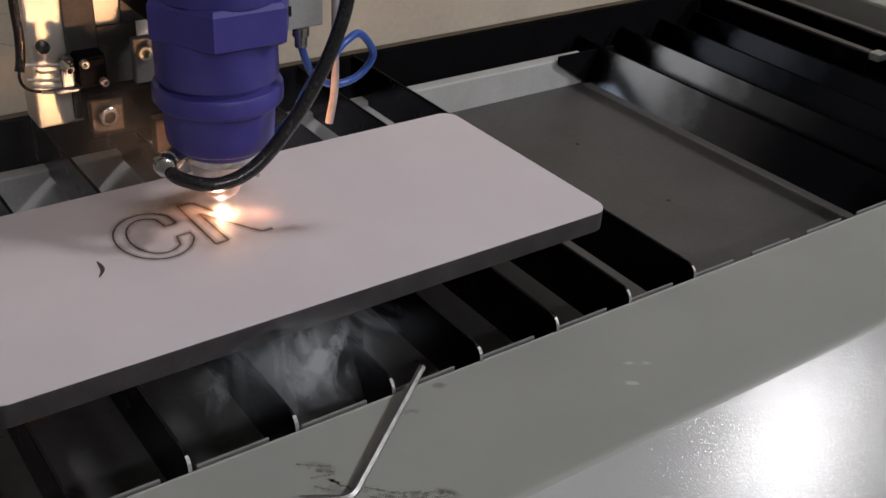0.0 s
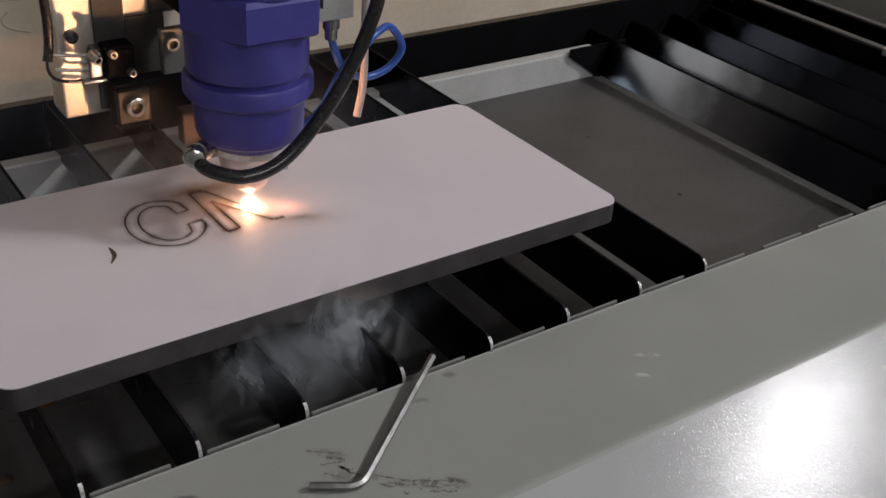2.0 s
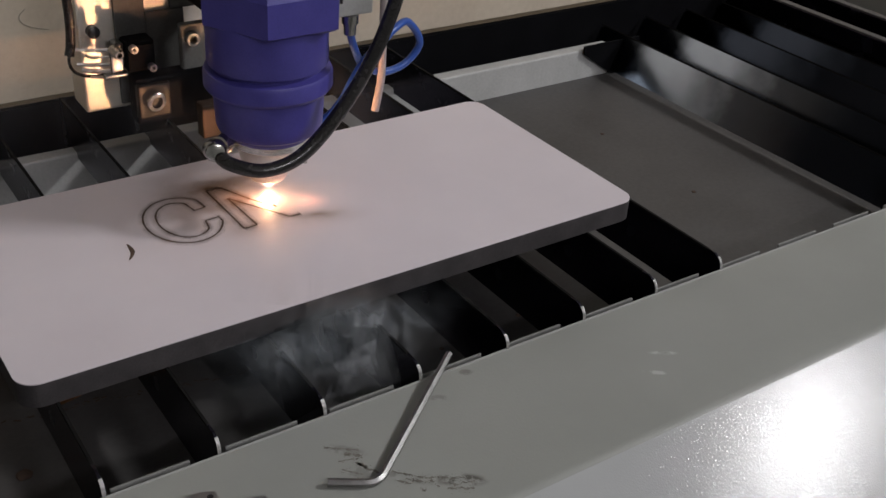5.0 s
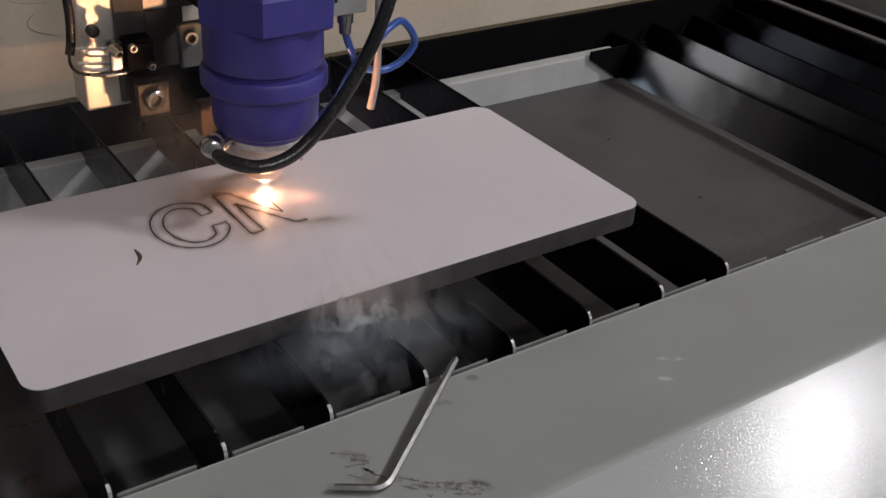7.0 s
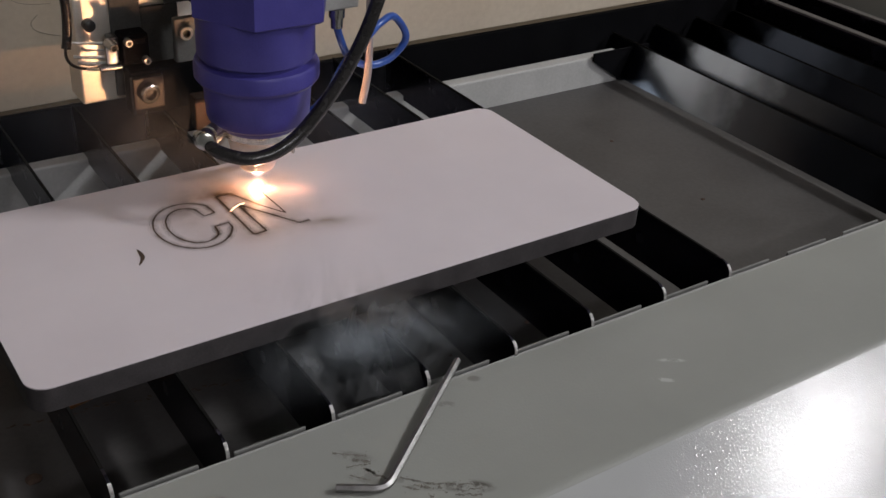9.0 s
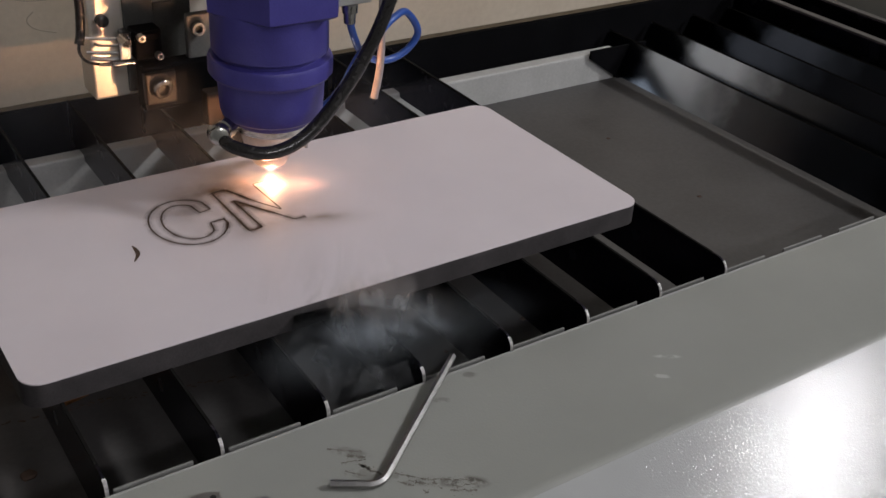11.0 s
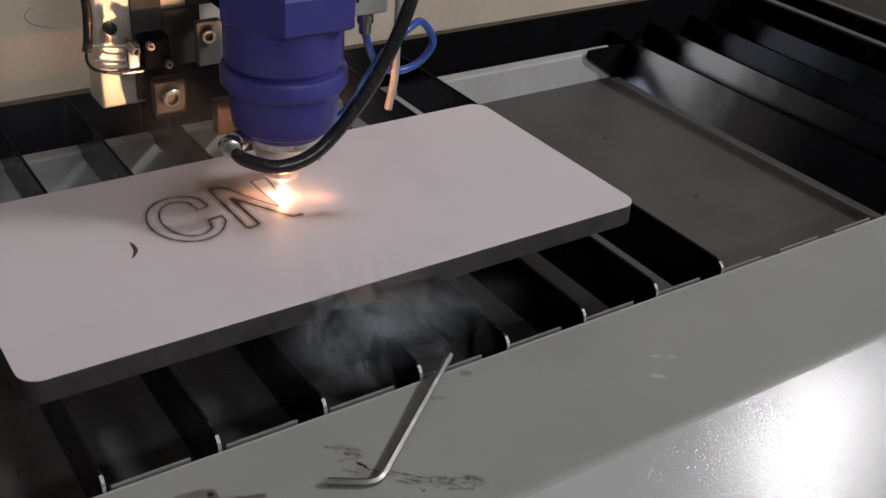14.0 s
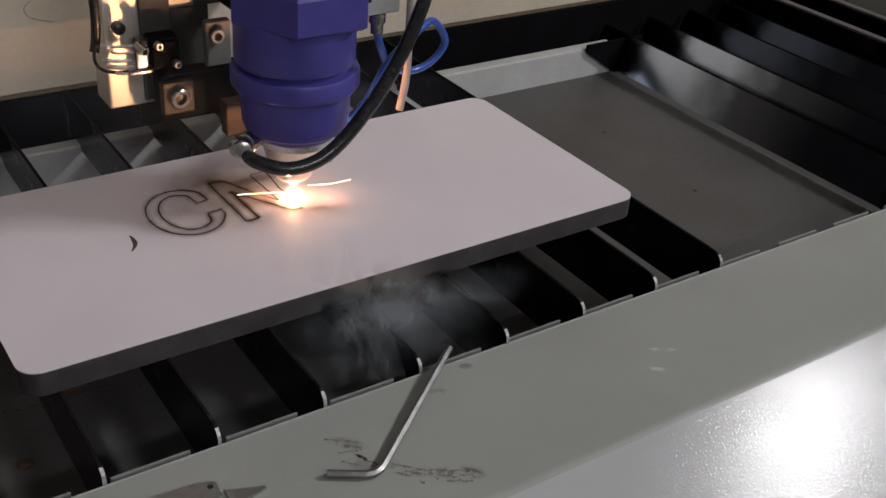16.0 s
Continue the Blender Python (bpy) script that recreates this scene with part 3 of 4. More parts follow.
def laser_head():
    top = tagged(empty("laser_torch"), "blue laser cutting head with hoses above the board", "laser head")
    k = 0.001
    sh = Matrix.Translation((0.0015, -0.0006, 0))

    def turned(name, prof, material, label="", n=56, m=sh):
        return part(name, lathe([(r * k, z * k) for r, z in prof], n, m), material, top, label, True)

    turned("nozzle", [(1.6, 14.8), (2.2, 14.2), (6.0, 14.3), (9.4, 15.2), (10.3, 16.5), (11.2, 19), (12.4, 21), (13.2, 24)], M["brushed"], "turned metal nozzle tip", m=None)
    turned("nozzle_ring", [(13, 23.5), (15.5, 24.5), (17.5, 33), (18.5, 36), (19.8, 37), (20.2, 44)], M["brushed"], "turned aluminium ring")
    turned("lower_barrel", [(19, 40.6), (20.6, 40.8), (21.4, 41.8), (22.0, 43.8), (22.4, 45.0), (25.8, 45.6), (27.3, 46.8), (28.0, 49.2), (28.5, 56), (28.9, 64), (29.2, 69)], M["blue"])
    turned("collar_ring", [(30, 68.5), (32, 69), (33.5, 71), (33.5, 77.8), (32.6, 79.7), (31, 80.1)], M["blue"])
    turned("upper_barrel", [(30.5, 79.6), (28.4, 79.9), (28.4, 82.2), (30.9, 83.0), (31.3, 84.2), (31.3, 108)], M["blue"])
    hexa = []
    for r, z in ((35.4, 105.2), (38.2, 107.0), (38.2, 124), (35.8, 126.5)):
        hexa.append((r, z))
    turned("hex_collar", hexa, M["blue"], "six-sided collar", 6, Matrix.Translation((0.0045, -0.0020, 0)))
    turned("top_barrel", [(33, 126), (33.5, 128), (33.5, 136), (31.5, 138), (31.5, 142), (33.5, 144), (33.5, 200)], M["blue"], m=Matrix.Translation((0.0045, -0.0020, 0)))
    part("collar_notch", lathe([(0, 0), (2.6 * k, 0), (2.6 * k, 1.5 * k), (0.5 * k, 1.6 * k)], 20, pose(0.0335, -0.0185, 0.116, 90, 0, 62)), M["black"], top, "dark screw hole", True)

    # hose from the fitting round the front of the nozzle and up
    hose = spline(mm([(-31, -9, 42), (-33.5, -15, 41.3), (-30.6, -24, 39.8), (-18.5, -32, 37.4), (-3.2, -34.5, 39.9), (11.8, -34.5, 48.8), (30.3, -34.5, 68.6), (43.6, -34.5, 88.3),
                      (52.7, -34.5, 106.8), (58.5, -34.5, 126), (62, -34, 165)]), 8)
    part("air_hose", tube(hose, 3.7 * k, 18), M["rubber"], top, "glossy black air hose", True)
    fit = part("hose_fitting", lathe([(0.003, 0), (0.0055, 0.0005), (0.0055, 0.005), (0.0046, 0.0056), (0.0046, 0.0075), (0.0056, 0.008), (0.0056, 0.0125), (0.004, 0.0135)], 24,
                                     pose(-0.0255, -0.0035, 0.0425, 0, -90, 32)), M["chrome"], top, "shiny chrome hose fitting", True)
    part("elbow", lathe([(0.003, -0.002), (0.0047, -0.001), (0.0050, 0.0025), (0.0043, 0.003), (0.0043, 0.0042), (0.0050, 0.0047), (0.0048, 0.008), (0.0038, 0.0085)], 24, pose(-0.0335, -0.0085, 0.0425, 78, 0, -20)), M["chrome"], fit, "", True)
    part("spigot", lathe([(0.004, 0), (0.004, 0.012)], 16, pose(-0.0165, 0.002, 0.0420, 0, -90, 32)), M["chrome"], fit, "", True)

    blue = spline(mm([(50.4, 0, 92), (51.0, 0.5, 88), (54.8, 2, 78.4), (61.3, 5, 68.3), (77, 10, 58.7), (93.6, 12, 60.1), (102.4, 10, 72.2), (91.2, 6, 87.5), (78.0, -1, 87.9),
                      (69.5, -4, 83.7), (62.2, -4, 78.5), (54.8, -4, 70.8), (49.3, -4, 62.7), (44.2, -3, 53), (36, 0, 43), (26, 4, 38)]), 8)
    part("blue_air_line", tube(blue, 2.15 * k, 14), M["blue_tube"], top, "blue plastic air line in a loop", True)
    turned("air_line_fitting", [(2.4, 0), (3.4, 0.3), (3.6, 6), (4.6, 6.5), (4.6, 11), (3, 12)], M["chrome"], "chrome push-in fitting", 20, pose(0.0502, 0, 0.0885))
    part("manifold", box((0.040, -0.004, 0.1), (0.062, 0.012, 0.19), 0.001), M["plate"], top, "pale metal manifold")
    part("brass_port", lathe([(0.002, 0), (0.0035, 0.0003), (0.0035, 0.006), (0.0024, 0.007)], 16, pose(0.0185, 0.006, 0.038, 0, 90, 10)), M["brass"], top, "small brass port", True)
    part("terminal_block", box((0.026, 0.004, 0.029), (0.033, 0.010, 0.036), 0.0006), M["copper"], top, "brown copper block")
    part("hanging_tube", tube(spline(mm([(75, 6, 165), (75, 6, 107), (74.9, 6, 81), (74.5, 6, 57), (71, 6, 37.7)])), 2.3 * k, 12), M["clear_tube"], top, "milky pink plastic tube", True)

    part("set_screw", lathe([(0.0005, 0), (0.0011, 0.0004), (0.0011, 0.007), (0.0022, 0.0073), (0.0022, 0.0095), (0.001, 0.010)], 14, pose(0.0165, -0.012, 0.0245)), M["chrome"], top, "small hanging set screw", True)
    part("retaining_band", lathe([(0.0203, 0.0375), (0.0210, 0.0378), (0.0210, 0.0412), (0.0203, 0.0415)], 48, sh), M["chrome"], top, "bright clamping band", True)
    # carriage plates
    back = part("back_plate", box((-0.086, 0.030, 0.056), (-0.012, 0.050, 0.335), 0.0012), M["cream"], top, "satin pale metal mounting plate")
    bm = box((-0.0690, 0.0100, 0.063), (-0.0537, 0.012, 0.21), 0.0006)
    add_box(bm, (-0.0537, 0.0100, 0.063), (-0.034, 0.012, 0.108), 0.0006)
    add_box(bm, (-0.0410, 0.0100, 0.108), (-0.026, 0.012, 0.21), 0.0006)
    part("front_plate", bm, M["dark_plate"], top, "dark grey metal plate with a cut-out")
    side = part("clamp_plate", box((-0.0415, -0.004, 0.0800), (-0.0285, 0.001, 0.1075), 0.001), M["clamp"], top, "grey clamp plate")
    part("cap_screw", screw_mesh(0.0036), M["steel"], side).matrix_basis = pose(-0.0365, -0.004, 0.1005, 90, 0, 0)
    part("arm", box((-0.066, -0.003, 0.056), (-0.012, 0.008, 0.080), 0.0015), M["frame"], top, "black metal arm")
    lug = part("clamp_lug", box((-0.0665, -0.006, 0.0615), (-0.0505, 0.008, 0.0785), 0.0008), M["lug"], top, "square dark bronze lug")
    part("cap_screw", screw_mesh(0.0052), M["chrome"], lug, "shiny cap screw").matrix_basis = pose(-0.0588, -0.0060, 0.0705, 98, 0, 8)
    part("copper_pad", box((-0.0325, -0.002, 0.041), (-0.0200, 0.006, 0.0595), 0.0008), M["copper"], top, "brown copper pad")
    # sensor with its clip and leads
    sensor = part("limit_sensor", box((-0.0690, -0.005, 0.0850), (-0.0555, 0.006, 0.1000), 0.0010), M["frame"], top, "black plastic sensor")
    part("sensor_foot", box((-0.0735, 0.000, 0.0870), (-0.0690, 0.008, 0.0985), 0.0010), M["black"], sensor)
    part("sensor_lid", box((-0.0680, -0.0062, 0.0955), (-0.0570, -0.005, 0.0985), 0.0004), M["frame"], sensor)
    nub = part("sensor_nub", lathe([(0.0012, 0), (0.0030, 0.0004), (0.0030, 0.004), (0.0015, 0.005)], 18, pose(-0.0795, 0.004, 0.1045, 90, 0, 0)), M["black"], sensor, "", True)
    clip = part("clip", box((-0.0765, -0.0085, 0.0838), (-0.0705, -0.0055, 0.0965), 0.0012), M["chrome"], sensor, "shiny metal clip")
    part("clip_screw", screw_mesh(0.0025), M["chrome"], clip).matrix_basis = pose(-0.0738, -0.0086, 0.0942, 105, 0, 15)
    part("clip_foot", box((-0.0800, -0.0090, 0.0815), (-0.0690, -0.0050, 0.0838), 0.0008), M["chrome"], clip)
    for x, z in ((-0.0580, 0.0868), (-0.0665, 0.0972)):
        part("cap_screw", screw_mesh(0.0019), M["steel"], sensor).matrix_basis = pose(x, -0.0056, z, 90, 0, 0)
    for z, x0, r in ((0.0972, -0.0905, 0.0008), (0.0938, -0.086, 0.0006), (0.0900, -0.0905, 0.0009), (0.0868, -0.0885, 0.0011), (0.0838, -0.0860, 0.0007)):
        part("lead", tube(spline([Vector((x0, 0.004, z)), Vector((-0.084, 0.001, z - 0.0004)), Vector((-0.0755, -0.003, z))], 5), r, 8), M["bare"], sensor, "thin bare metal lead", True)
    cable = spline(mm([(-90, 8, 175), (-90.7, 8, 128), (-90.4, 8, 111.5), (-91.3, 8, 98.9), (-93.5, 6, 90.6), (-91, 4, 85.5), (-83.4, 2, 83.4), (-76.9, 0, 84.8)]))
    part("cable", tube(cable[:30], 2.3 * k, 12), M["rubber"], top, "black cable", True)
    part("thin_wire", tube(cable[28:], 0.8 * k, 8), M["rubber"], top, "thin dark wire", True)

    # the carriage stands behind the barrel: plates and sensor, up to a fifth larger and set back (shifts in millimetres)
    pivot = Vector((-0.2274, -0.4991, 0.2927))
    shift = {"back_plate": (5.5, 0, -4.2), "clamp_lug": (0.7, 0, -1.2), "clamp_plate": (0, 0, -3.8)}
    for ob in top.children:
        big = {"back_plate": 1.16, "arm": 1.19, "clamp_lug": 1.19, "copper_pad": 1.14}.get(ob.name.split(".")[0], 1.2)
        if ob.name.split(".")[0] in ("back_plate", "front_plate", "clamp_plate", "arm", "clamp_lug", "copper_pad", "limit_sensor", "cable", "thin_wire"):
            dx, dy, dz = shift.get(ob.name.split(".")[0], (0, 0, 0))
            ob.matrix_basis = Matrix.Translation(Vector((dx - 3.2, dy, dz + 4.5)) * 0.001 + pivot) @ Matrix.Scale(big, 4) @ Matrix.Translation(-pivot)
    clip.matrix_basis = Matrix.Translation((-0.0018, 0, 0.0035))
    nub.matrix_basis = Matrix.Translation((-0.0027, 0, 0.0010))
    # block added behind the nozzle to shade the carriage plates from the spot
    part("nozzle_bracket", box((-0.0078, 0.0205, 0.010), (0.016, 0.0245, 0.0148), 0.0006), M["frame"], top, "added black block that keeps the spot's light off the carriage")
    part("carriage_bracket", box((-0.006, 0.026, 0.088), (0.030, 0.125, 0.125), 0.002), M["frame"], top, "black bracket behind the barrel")

    # white-hot spot and the bloom painted round it
    part("hot_spot", lathe([(2.7 * k, 0.22 * k), (2.6 * k, 0.36 * k), (2.1 * k, 0.56 * k), (1.2 * k, 0.70 * k), (0.3 * k, 0.78 * k)], 24), M["spot"], top, "white-hot glowing cutting point", True)
    # fire and its glow on the film, bloom and nozzle glow, painted as luminous sheets
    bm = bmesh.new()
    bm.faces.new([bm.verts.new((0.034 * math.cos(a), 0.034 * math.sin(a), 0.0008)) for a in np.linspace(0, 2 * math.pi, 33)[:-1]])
    part("flame", bm, M["flame"], top, "orange fire and its glow on the film, painted on a clear disc")
    bm = bmesh.new()
    bm.faces.new([bm.verts.new((0.012 * math.cos(a), 0.012 * math.sin(a), 0)) for a in np.linspace(0, 2 * math.pi, 25)[:-1]])
    flare = part("flare", bm, M["flare"], top, "white bloom painted round the cutting point")
    flare.matrix_basis = pose(0, 0, 0.0030, 60, 0, -27)
    bm = bmesh.new()
    bm.faces.new([bm.verts.new((0.008 * math.cos(a), 0.008 * math.sin(a), 0)) for a in np.linspace(0, 2 * math.pi, 25)[:-1]])
    part("orifice_glow", bm, M["orifice"], top, "white glow painted at the nozzle opening").matrix_basis = pose(-0.002, -0.0045, 0.0128, 60, 0, -27)
    return top


def screw_mesh(r):
    """A socket cap screw: rim, hollow and recessed hexagon."""
    return lathe([(r, -0.003), (r, 0.0026), (0.9 * r, 0.0031), (0.58 * r, 0.0031), (0.54 * r, -0.0022), (0.05 * r, -0.0024)], 24)


head = laser_head()


# ---- small things on the ledge ----
def hex_key():
    bend, tip = Vector((-0.1032, -0.0493, LEDGE_Z + 0.0021)), Vector((-0.0312, 0.0055, 0.0014))
    end = Vector((-0.1208, -0.0385, -0.0019))
    a, b = (tip - bend).normalized(), (end - bend).normalized()
    corner = [bend + a * 0.006 * (1 - t) ** 2 + b * 0.006 * t ** 2 for t in np.linspace(0, 1, 8)]
    pts = [tip, tip - a * 0.001, *corner, end]
    bm = tube([Vector(p) for p in pts], 0.0018, 6)
    return tagged(part("hex_key", bm, M["key"], None, "", True), "bent steel hex key lying on the grey ledge", "hex key")


hex_key()


def soot_smear():
    """Dry streaks of soot on the ledge: ragged strokes (from, to, width; millimetres) with flecks beside them."""
    rnd = random.Random(12)
    bm = bmesh.new()
    z = LEDGE_Z + 0.00012
    for x0, y0, x1, y1, wide in ((-111.1, -17.4, -99, -26, 0.9), (-110, -28, -100, -31, 0.8), (-106, -24.8, -99.4, -29.9, 1.5), (-111, -33, -105, -40, 0.8),
                                 (-104, -32, -98, -44, 1.3), (-103.2, -33, -101.5, -37.5, 1.7), (-94, -44, -84, -54.4, 0.9), (-84, -54.4, -69.5, -62.7, 0.8), (-95.3, -49.3, -91, -54.6, 1.0),
                                 (-79.2, -64.4, -69.5, -70, 1.0), (-76, -64, -67, -66.5, 1.1), (-82.5, -56.7, -81.7, -62, 0.7), (-91, -51, -85, -57, 1.3), (-89, -59, -87.6, -61, 0.9)):
        a, b = Vector((x0, y0)), Vector((x1, y1))
        n = max(int((b - a).length / 0.45), 4)
        side = Vector((-(b - a).y, (b - a).x)).normalized()
        prev, lane = None, rnd.uniform(0, 50)
        for k in range(n + 1):
            u = k / n
            mid = a.lerp(b, u) + side * 1.1 * noise.noise((lane + u * 5, 0, 0)) * math.sin(math.pi * u)
            half = 1.7 * wide * (0.16 + 0.75 * max(0, noise.noise((lane, u * n * 0.42, 7)) + 0.25))
            w = [bm.verts.new((0.001 * (mid + side * h).x, 0.001 * (mid + side * h).y, z)) for h in (half * rnd.uniform(0.5, 1), -half * rnd.uniform(0.5, 1))]
            if prev and rnd.random() < 0.93:
                bm.faces.new((prev[0], prev[1], w[1], w[0]))
            prev = w
            if rnd.random() < 0.7:
                c = mid + side * rnd.gauss(0, 1.2)
                r = rnd.uniform(0.1, 0.34)
                bm.faces.new([bm.verts.new((0.001 * (c.x + r * rnd.uniform(0.5, 1.5) * math.cos(q)), 0.001 * (c.y + r * rnd.uniform(0.4, 1) * math.sin(q)), z + 0.00004)) for q in (0, 1.3, 2.5, 3.8, 5)])
    bmesh.ops.recalc_face_normals(bm, faces=bm.faces)
    tagged(part("soot_smear", bm, M["soot"]), "dry streaky soot smears on the grey ledge", "soot", kind="stuff")


soot_smear()


def steel_strip():
    """A thin punched strip on the ledge, half out of view."""
    bm = slab([(-0.192, -0.0160), (-0.1670, -0.0178), (-0.1615, -0.0205), (-0.1625, -0.0275), (-0.190, -0.0280)], LEDGE_Z + 0.0002, LEDGE_Z + 0.0022)
    ob = tagged(part("punched_strip", bm, M["steel"]), "small dull steel strip with a hole on the ledge", "metal strip")
    part("hole", lathe([(0.0001, 0), (0.0013, 0.0001), (0.0013, 0.0003), (0.0001, 0.0004)], 16, pose(-0.1647, -0.0222, LEDGE_Z + 0.00205)), M["black"], ob, "dark punched hole")
    bm = slab([(-0.1605, -0.0255), (-0.1500, -0.0300), (-0.1455, -0.0312), (-0.1452, -0.0325), (-0.1500, -0.0338), (-0.1605, -0.0345)], LEDGE_Z + 0.0002, LEDGE_Z + 0.0014)
    tagged(part("steel_offcut", bm, M["steel"]), "small pointed steel offcut on the grey ledge", "metal offcut")


steel_strip()


def tray_litter():
    """Cut scraps and a crack-like seam of dross on the tray floor."""
    rnd = random.Random(4)
    line = [(-0.215, 0.128), (-0.188, 0.1205), (-0.172, 0.1220), (-0.149, 0.1160), (-0.1235, 0.1105), (-0.0965, 0.1055), (-0.07, 0.104)]
    bm = bmesh.new()
    for a, b in zip(line, line[1:]):
        for k in range(9):
            t = (k + rnd.random()) / 9
            x, y = a[0] + (b[0] - a[0]) * t, a[1] + (b[1] - a[1]) * t + rnd.uniform(-0.0014, 0.0014)
            add_box(bm, (-0.0012, -0.0003, 0), (0.0012, 0.0003, 0.0003), 0, pose(x, y, TRAY_Z, 0, 0, rnd.uniform(-50, 20)) @ Matrix.Scale(rnd.uniform(0.5, 1.3), 4))
    tagged(part("dross", bm, M["char"]), "thin broken line of black dross on the tray", "dross", kind="stuff")
    for x, y, r in ((0.2863, 0.2458, 0.0016), (0.2808, 0.1383, 0.0017), (-0.02, 0.09, 0.0014), (0.07, 0.075, 0.0016), (0.012, 0.07, 0.0015), (-0.2137, 0.0842, 0.004)):
        bm = bmesh.new()
        bmesh.ops.create_icosphere(bm, subdivisions=2, radius=r)
        for v in bm.verts:
            v.co *= 1 + 0.3 * noise.noise(v.co * 900)
            v.co.z = max(v.co.z * 0.4, -0.0002)
        bmesh.ops.transform(bm, matrix=pose(x, y, TRAY_Z + 0.0001), verts=bm.verts)
        tagged(part("cut_scrap", bm, M["char"]), "small black scrap on the tray floor", "scrap", "scraps on the tray")
    bm = bmesh.new()
    rows = []
    for i in range(13):
        u = i / 12
        w = 0.0045 * math.sin(math.pi * min(max(u, 0.04), 0.97)) ** 0.6
        mid = Vector((-0.192 + 0.021 * u, 0.1250 + 0.004 * u + 0.002 * math.sin(3 * u), TRAY_Z))
        rows.append([bm.verts.new(mid + Vector((0, w * (j / 3 - 0.5) * 2, 0.0004 + 0.0016 * (j / 3 - 0.4) ** 2 * 4 * math.sin(math.pi * u)))) for j in range(4)])
    for a, b in zip(rows, rows[1:]):
        for j in range(3):
            bm.faces.new((a[j], b[j], b[j + 1], a[j + 1]))
    bmesh.ops.solidify(bm, geom=list(bm.faces), thickness=0.0003)
    tagged(part("shaving", bm, M["shaving"], None, "", True), "curled orange-brown shaving on the tray floor", "shaving")


tray_litter()


# ---- smoke and sparks ----
WISPS = []


def wisp(name, size, bend, material, flat=1.0):
    bm = bmesh.new()
    n = 9
    grid = [[bm.verts.new(((i / (n - 1) - 0.5) * 0.1, (j / (n - 1) - 0.5) * 0.08, bend * math.sin(2.2 * i / n + 1.4 * j / n) * 0.01)) for i in range(n)] for j in range(n)]
    for a, b in zip(grid, grid[1:]):
        for i in range(n - 1):
            bm.faces.new((a[i], a[i + 1], b[i + 1], b[i]))
    bmesh.ops.scale(bm, vec=(size, size * flat, size * flat), verts=bm.verts)
    return part(name, bm, material, None, "", True)


# where each cloud under the board drifts: (seconds, x, y, z)
STRANDS = [[(0, -0.098, 0.031, 0.007), (1, -0.100, 0.028, 0.007), (3.5, -0.112, 0.026, 0.007), (7, -0.085, 0.025, 0.007), (12, -0.055, 0.025, 0.007), (16, -0.030, 0.025, 0.007)],
           [(0, -0.052, 0.035, 0.009), (1, -0.060, 0.031, 0.009), (3.5, -0.056, 0.028, 0.009), (7, -0.035, 0.026, 0.009), (12, -0.040, 0.025, 0.009), (16, -0.012, 0.023, 0.009)]]
CLOUDS = [[(0, -0.100, 0.120, -0.014), (3, -0.095, 0.105, -0.014), (6, -0.088, 0.031, 0.0065), (8.5, -0.080, 0.027, 0.0065), (12, -0.066, 0.027, 0.0065), (16, -0.050, 0.031, 0.0065)],
          [(0, -0.060, 0.125, -0.012), (3, -0.055, 0.110, -0.012), (6, -0.050, 0.031, 0.0080), (8.5, -0.038, 0.025, 0.0080), (12, -0.030, 0.027, 0.0080), (16, -0.020, 0.031, 0.0080)],
          [(0, -0.080, 0.025, 0.0100), (4, -0.080, 0.025, 0.0100), (8, -0.070, 0.023, 0.0100), (12, -0.050, 0.023, 0.0100), (16, -0.040, 0.023, 0.0100)]]


# upright plumes that roll out before the board's front edge: size, density, way
PLUMES = [(0.75, 2.2, [(0, -0.060, 0.046, -0.004), (1.5, -0.054, 0.046, -0.004), (3, -0.052, 0.046, -0.004), (4.5, -0.055, 0.046, -0.004), (7, -0.058, 0.044, 0.004), (8.2, -0.050, 0.044, 0.0), (11.5, -0.048, 0.046, 0.0), (14, -0.056, 0.046, -0.004), (16, -0.036, 0.046, 0.0)]),
          (0.60, 0.6, [(0, -0.118, 0.046, -0.008), (3, -0.108, 0.046, -0.004), (6.5, -0.080, 0.044, -0.004), (9, -0.094, 0.044, -0.008), (12, -0.066, 0.046, -0.004), (16, -0.060, 0.046, -0.004)]),
          (1.50, 0.85, [(0, -0.095, 0.050, -0.026), (4, -0.085, 0.050, -0.022), (6.5, -0.066, 0.042, 0.002), (8.2, -0.066, 0.042, 0.000), (11.5, -0.062, 0.044, -0.006), (16, -0.050, 0.046, -0.008)])]


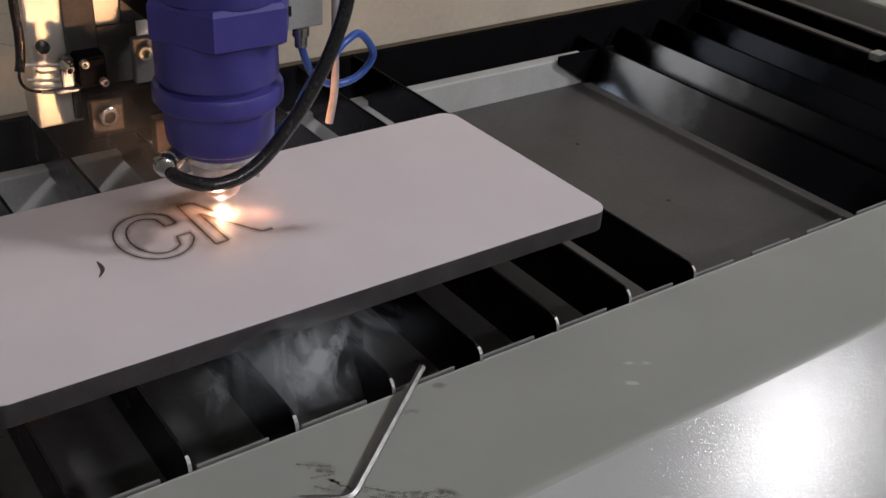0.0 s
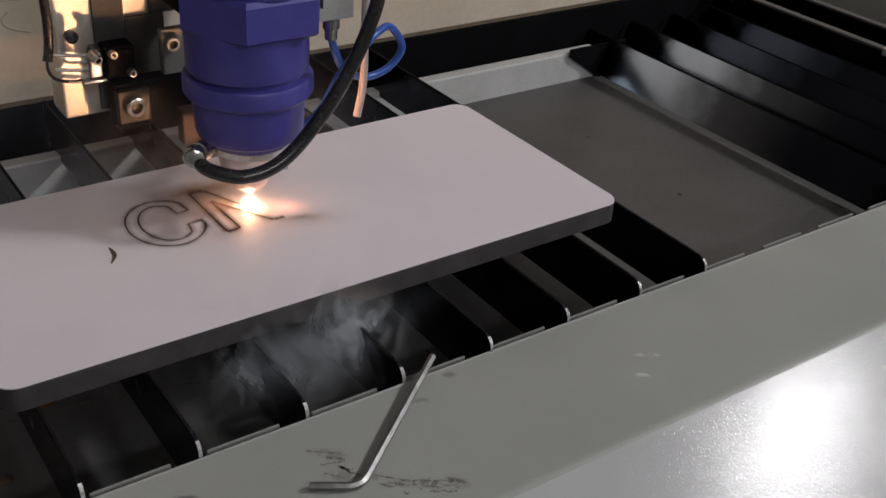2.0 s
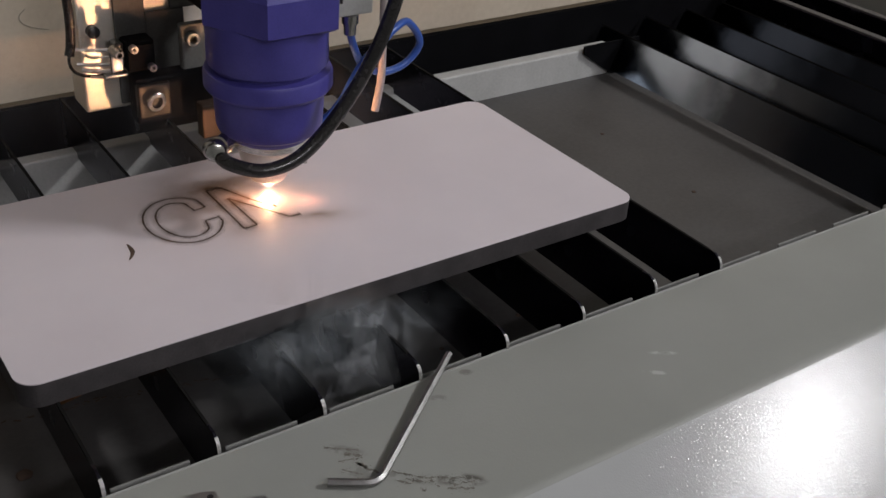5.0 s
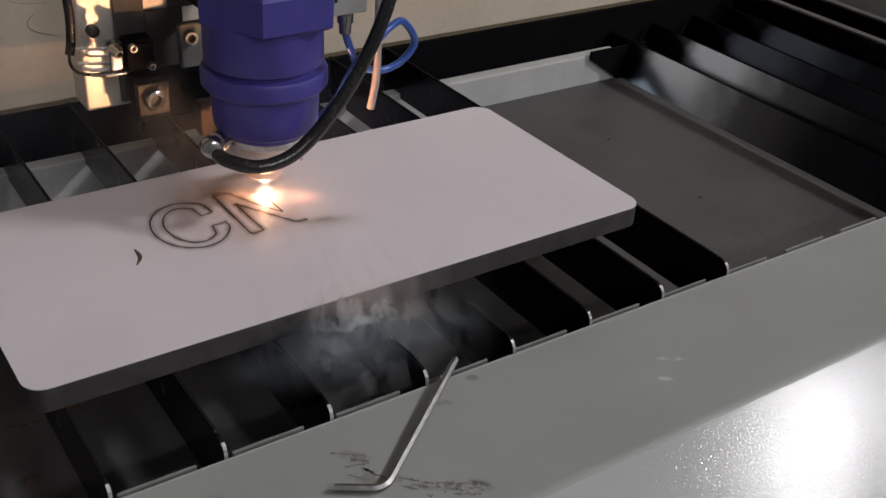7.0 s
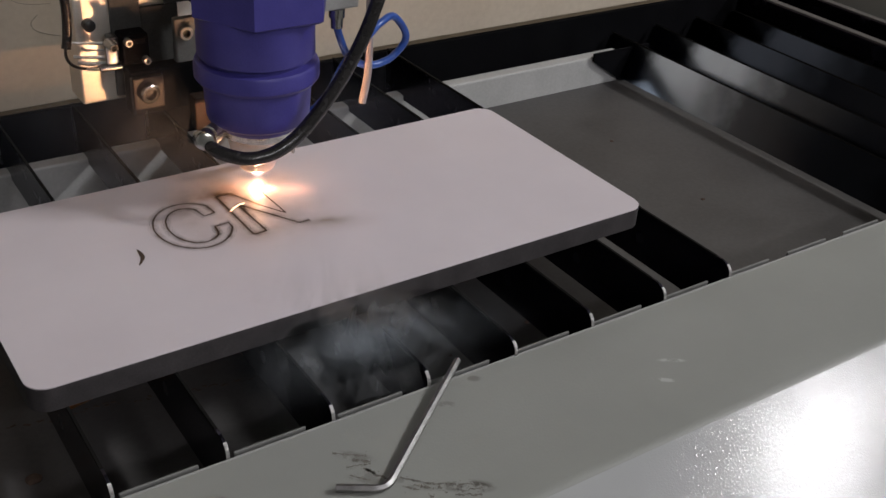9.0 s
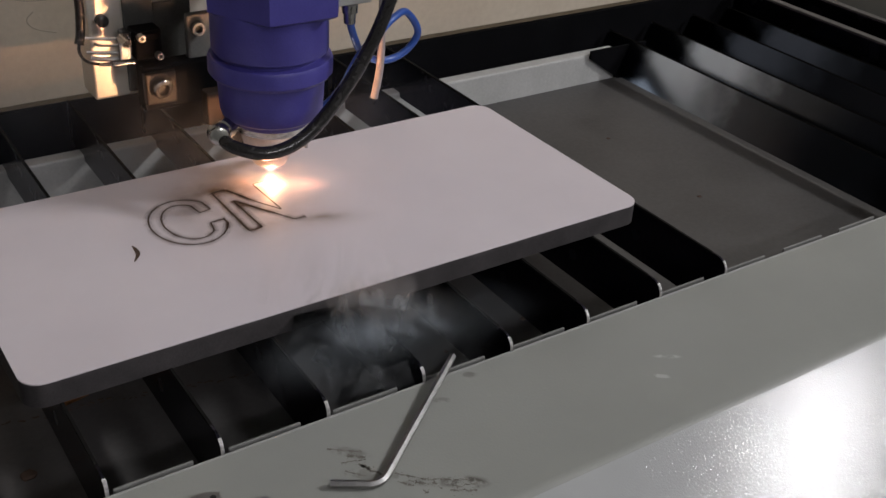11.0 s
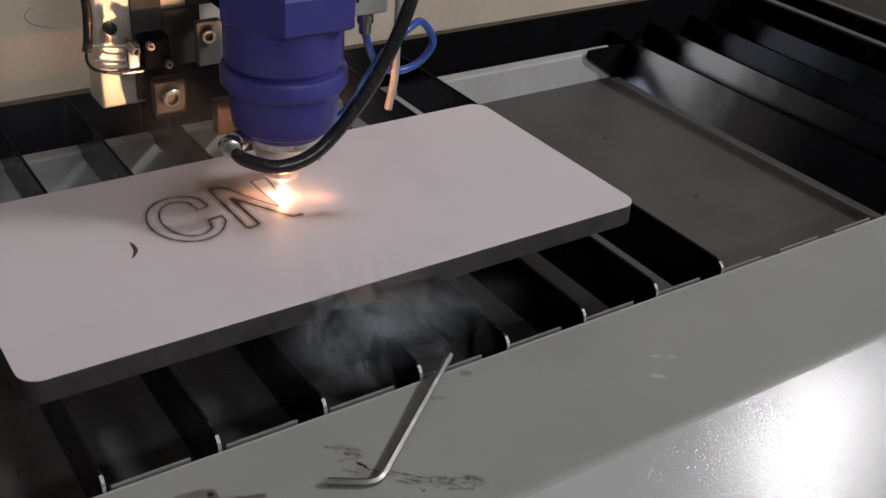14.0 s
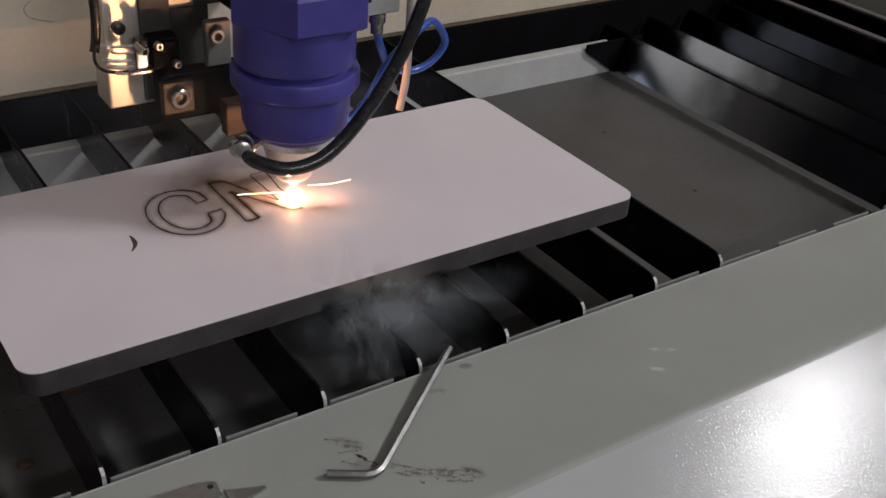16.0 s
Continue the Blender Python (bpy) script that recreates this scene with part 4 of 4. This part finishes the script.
def smoke():
    for k, (size, density, way) in enumerate(PLUMES):
        ob = wisp("smoke_plume", size, 0.9, vapour("rolling_smoke", (55, 60, 30)[k], density, size=size, seed=61 + k * 4.3, color=(0.74, 0.77, 0.80), stretch=(1.0, 0.55, 1.0), edges=(0.40, 0.70), curl=1.5))
        tagged(ob, "pale plume of smoke rolling out before the board", "smoke", "smoke before the board", "stuff")
        WISPS.append((ob, way, 40 + k))
    rnd = random.Random(7)
    for k, way in enumerate(STRANDS):
        ob = wisp("smoke_wisp", 0.62, 0.9, vapour("curling_smoke", 62, 0.42, size=0.62, flat=1.05, seed=k * 3.7, stretch=(1.0, 0.38, 1.0), edges=(0.44, 0.66), curl=1.6), 1.05)
        tagged(ob, "thin curling thread of grey smoke under the board", "smoke", "smoke under the board", "stuff")
        WISPS.append((ob, way, k))
    for k, way in enumerate(CLOUDS):
        size = (1.2, 1.15, 1.7)[k]
        ob = wisp("smoke_cloud", size, rnd.uniform(0.5, 1.2), vapour("smoke", rnd.uniform(22, 34), (0.65, 0.70, 0.42)[k], size=size, flat=0.8 / size, seed=11 + k * 3.7), 0.8 / size)
        tagged(ob, "soft grey smoke drifting out under the board", "smoke", "smoke under the board", "stuff")
        WISPS.append((ob, way, k + 5))
    for k in range(3):
        ob = wisp("smoke_haze", 1.4 + 0.3 * (k == 2), 0.8, vapour("haze", 18, 0.11, size=1.4 + 0.3 * (k == 2), seed=40 + k * 5.1, color=(0.66, 0.74, 0.88)))
        tagged(ob, "faint haze round the laser head", "smoke", "haze at the head", "stuff")
        WISPS.append((ob, [(0, (-0.095, -0.005, -0.150)[k], (0.19, 0.19, 0.265)[k], (0.055, 0.055, 0.045)[k]), (16, (-0.085, 0.005, -0.140)[k], (0.19, 0.19, 0.265)[k], (0.055, 0.055, 0.045)[k])], 20 + k))


smoke()

SPARKS = []


def spark(a, b, bow, t, last=0.12):
    """A bright curved streak that jumps from the cut."""
    a, b = Vector(a) * 0.001, Vector(b) * 0.001
    mid = (a + b) / 2 + Vector((0, 0, bow * 0.001))
    ob = tagged(part("spark", tube(spline([a, mid, b], 6), 0.00026, 6), M["spark"], None, "", True), "thin glowing spark thrown from the cut", "spark", "sparks")
    SPARKS.append((ob, t, last))


spark((-71, 156.6, 20.5), (-47, 148, 20.3), 0.2, 16.0, 0.5)
spark((-31.5, 149.4, 20.5), (-6.9, 144.8, 20.5), -1.0, 16.0, 0.5)
spark((-60.9, 123.6, 20.5), (-48.6, 138.1, 20.5), 1.0, 15.5)
spark((-79.3, 156.4, 20.5), (-69.1, 161.3, 20.5), 1.0, 9.0)


def motions():
    rows = []
    for k in range(65):
        t = k * 0.25
        x, y = beam_at(t)
        rows.append((t, pose(x, y, BZ1)))
    walk(head, rows)
    walk(gantry_beam, [(t, pose(0, m.translation.y, BZ1)) for t, m in rows])
    for ob, way, seed in WISPS:
        drift = []
        for k in range(17):
            a = 0.9 * k + seed * 1.7
            i = max(j for j in range(len(way)) if way[j][0] <= k)
            p, q = way[i], way[min(i + 1, len(way) - 1)]
            f = (k - p[0]) / max(q[0] - p[0], 1e-6)
            x, y, z = (u + (v - u) * f for u, v in zip(p[1:], q[1:]))
            if seed < 20:
                drift.append((float(k), pose(x + 0.004 * math.sin(a), y + 0.003 * math.cos(1.3 * a), z + 0.0006 * math.sin(0.8 * a + 1),
                                             3 * math.sin(0.7 * a), 2 * math.cos(a), 12 * math.sin(0.5 * a + seed))))
            elif seed >= 40:
                drift.append((float(k), pose(x + 0.005 * math.sin(a), y, z + 0.004 * math.cos(1.7 * a), 62, 6 * math.cos(a), -34 + 18 * math.sin(1.1 * a + seed))))
            else:
                drift.append((float(k), pose(x + 0.010 * math.sin(a), y + 0.006 * math.cos(1.3 * a), z + 0.007 * math.sin(0.8 * a + 1),
                                             60 + 14 * math.sin(0.7 * a), 10 * math.cos(a), -34 + 16 * math.sin(0.5 * a + seed))))
        walk(ob, drift)
    for ob, t, last in SPARKS:
        under, out = pose(0, 0, -0.010), pose(0, 0, 0)
        rows = [(0.0, under), (t - 0.1, under), (t - 0.034, out), (min(t + last, 16.0), out)]
        if t + last < 15.9:
            rows += [(t + last + 0.07, under), (16.0, under)]
        walk(ob, rows)
    for ob, t in CUTS:
        low, high = pose(0, 0, -0.001), pose(0, 0, 0)
        walk(ob, [(0.0, low), (max(t - 0.1, 0.03), low), (t, high), (16.0, high)])


motions()
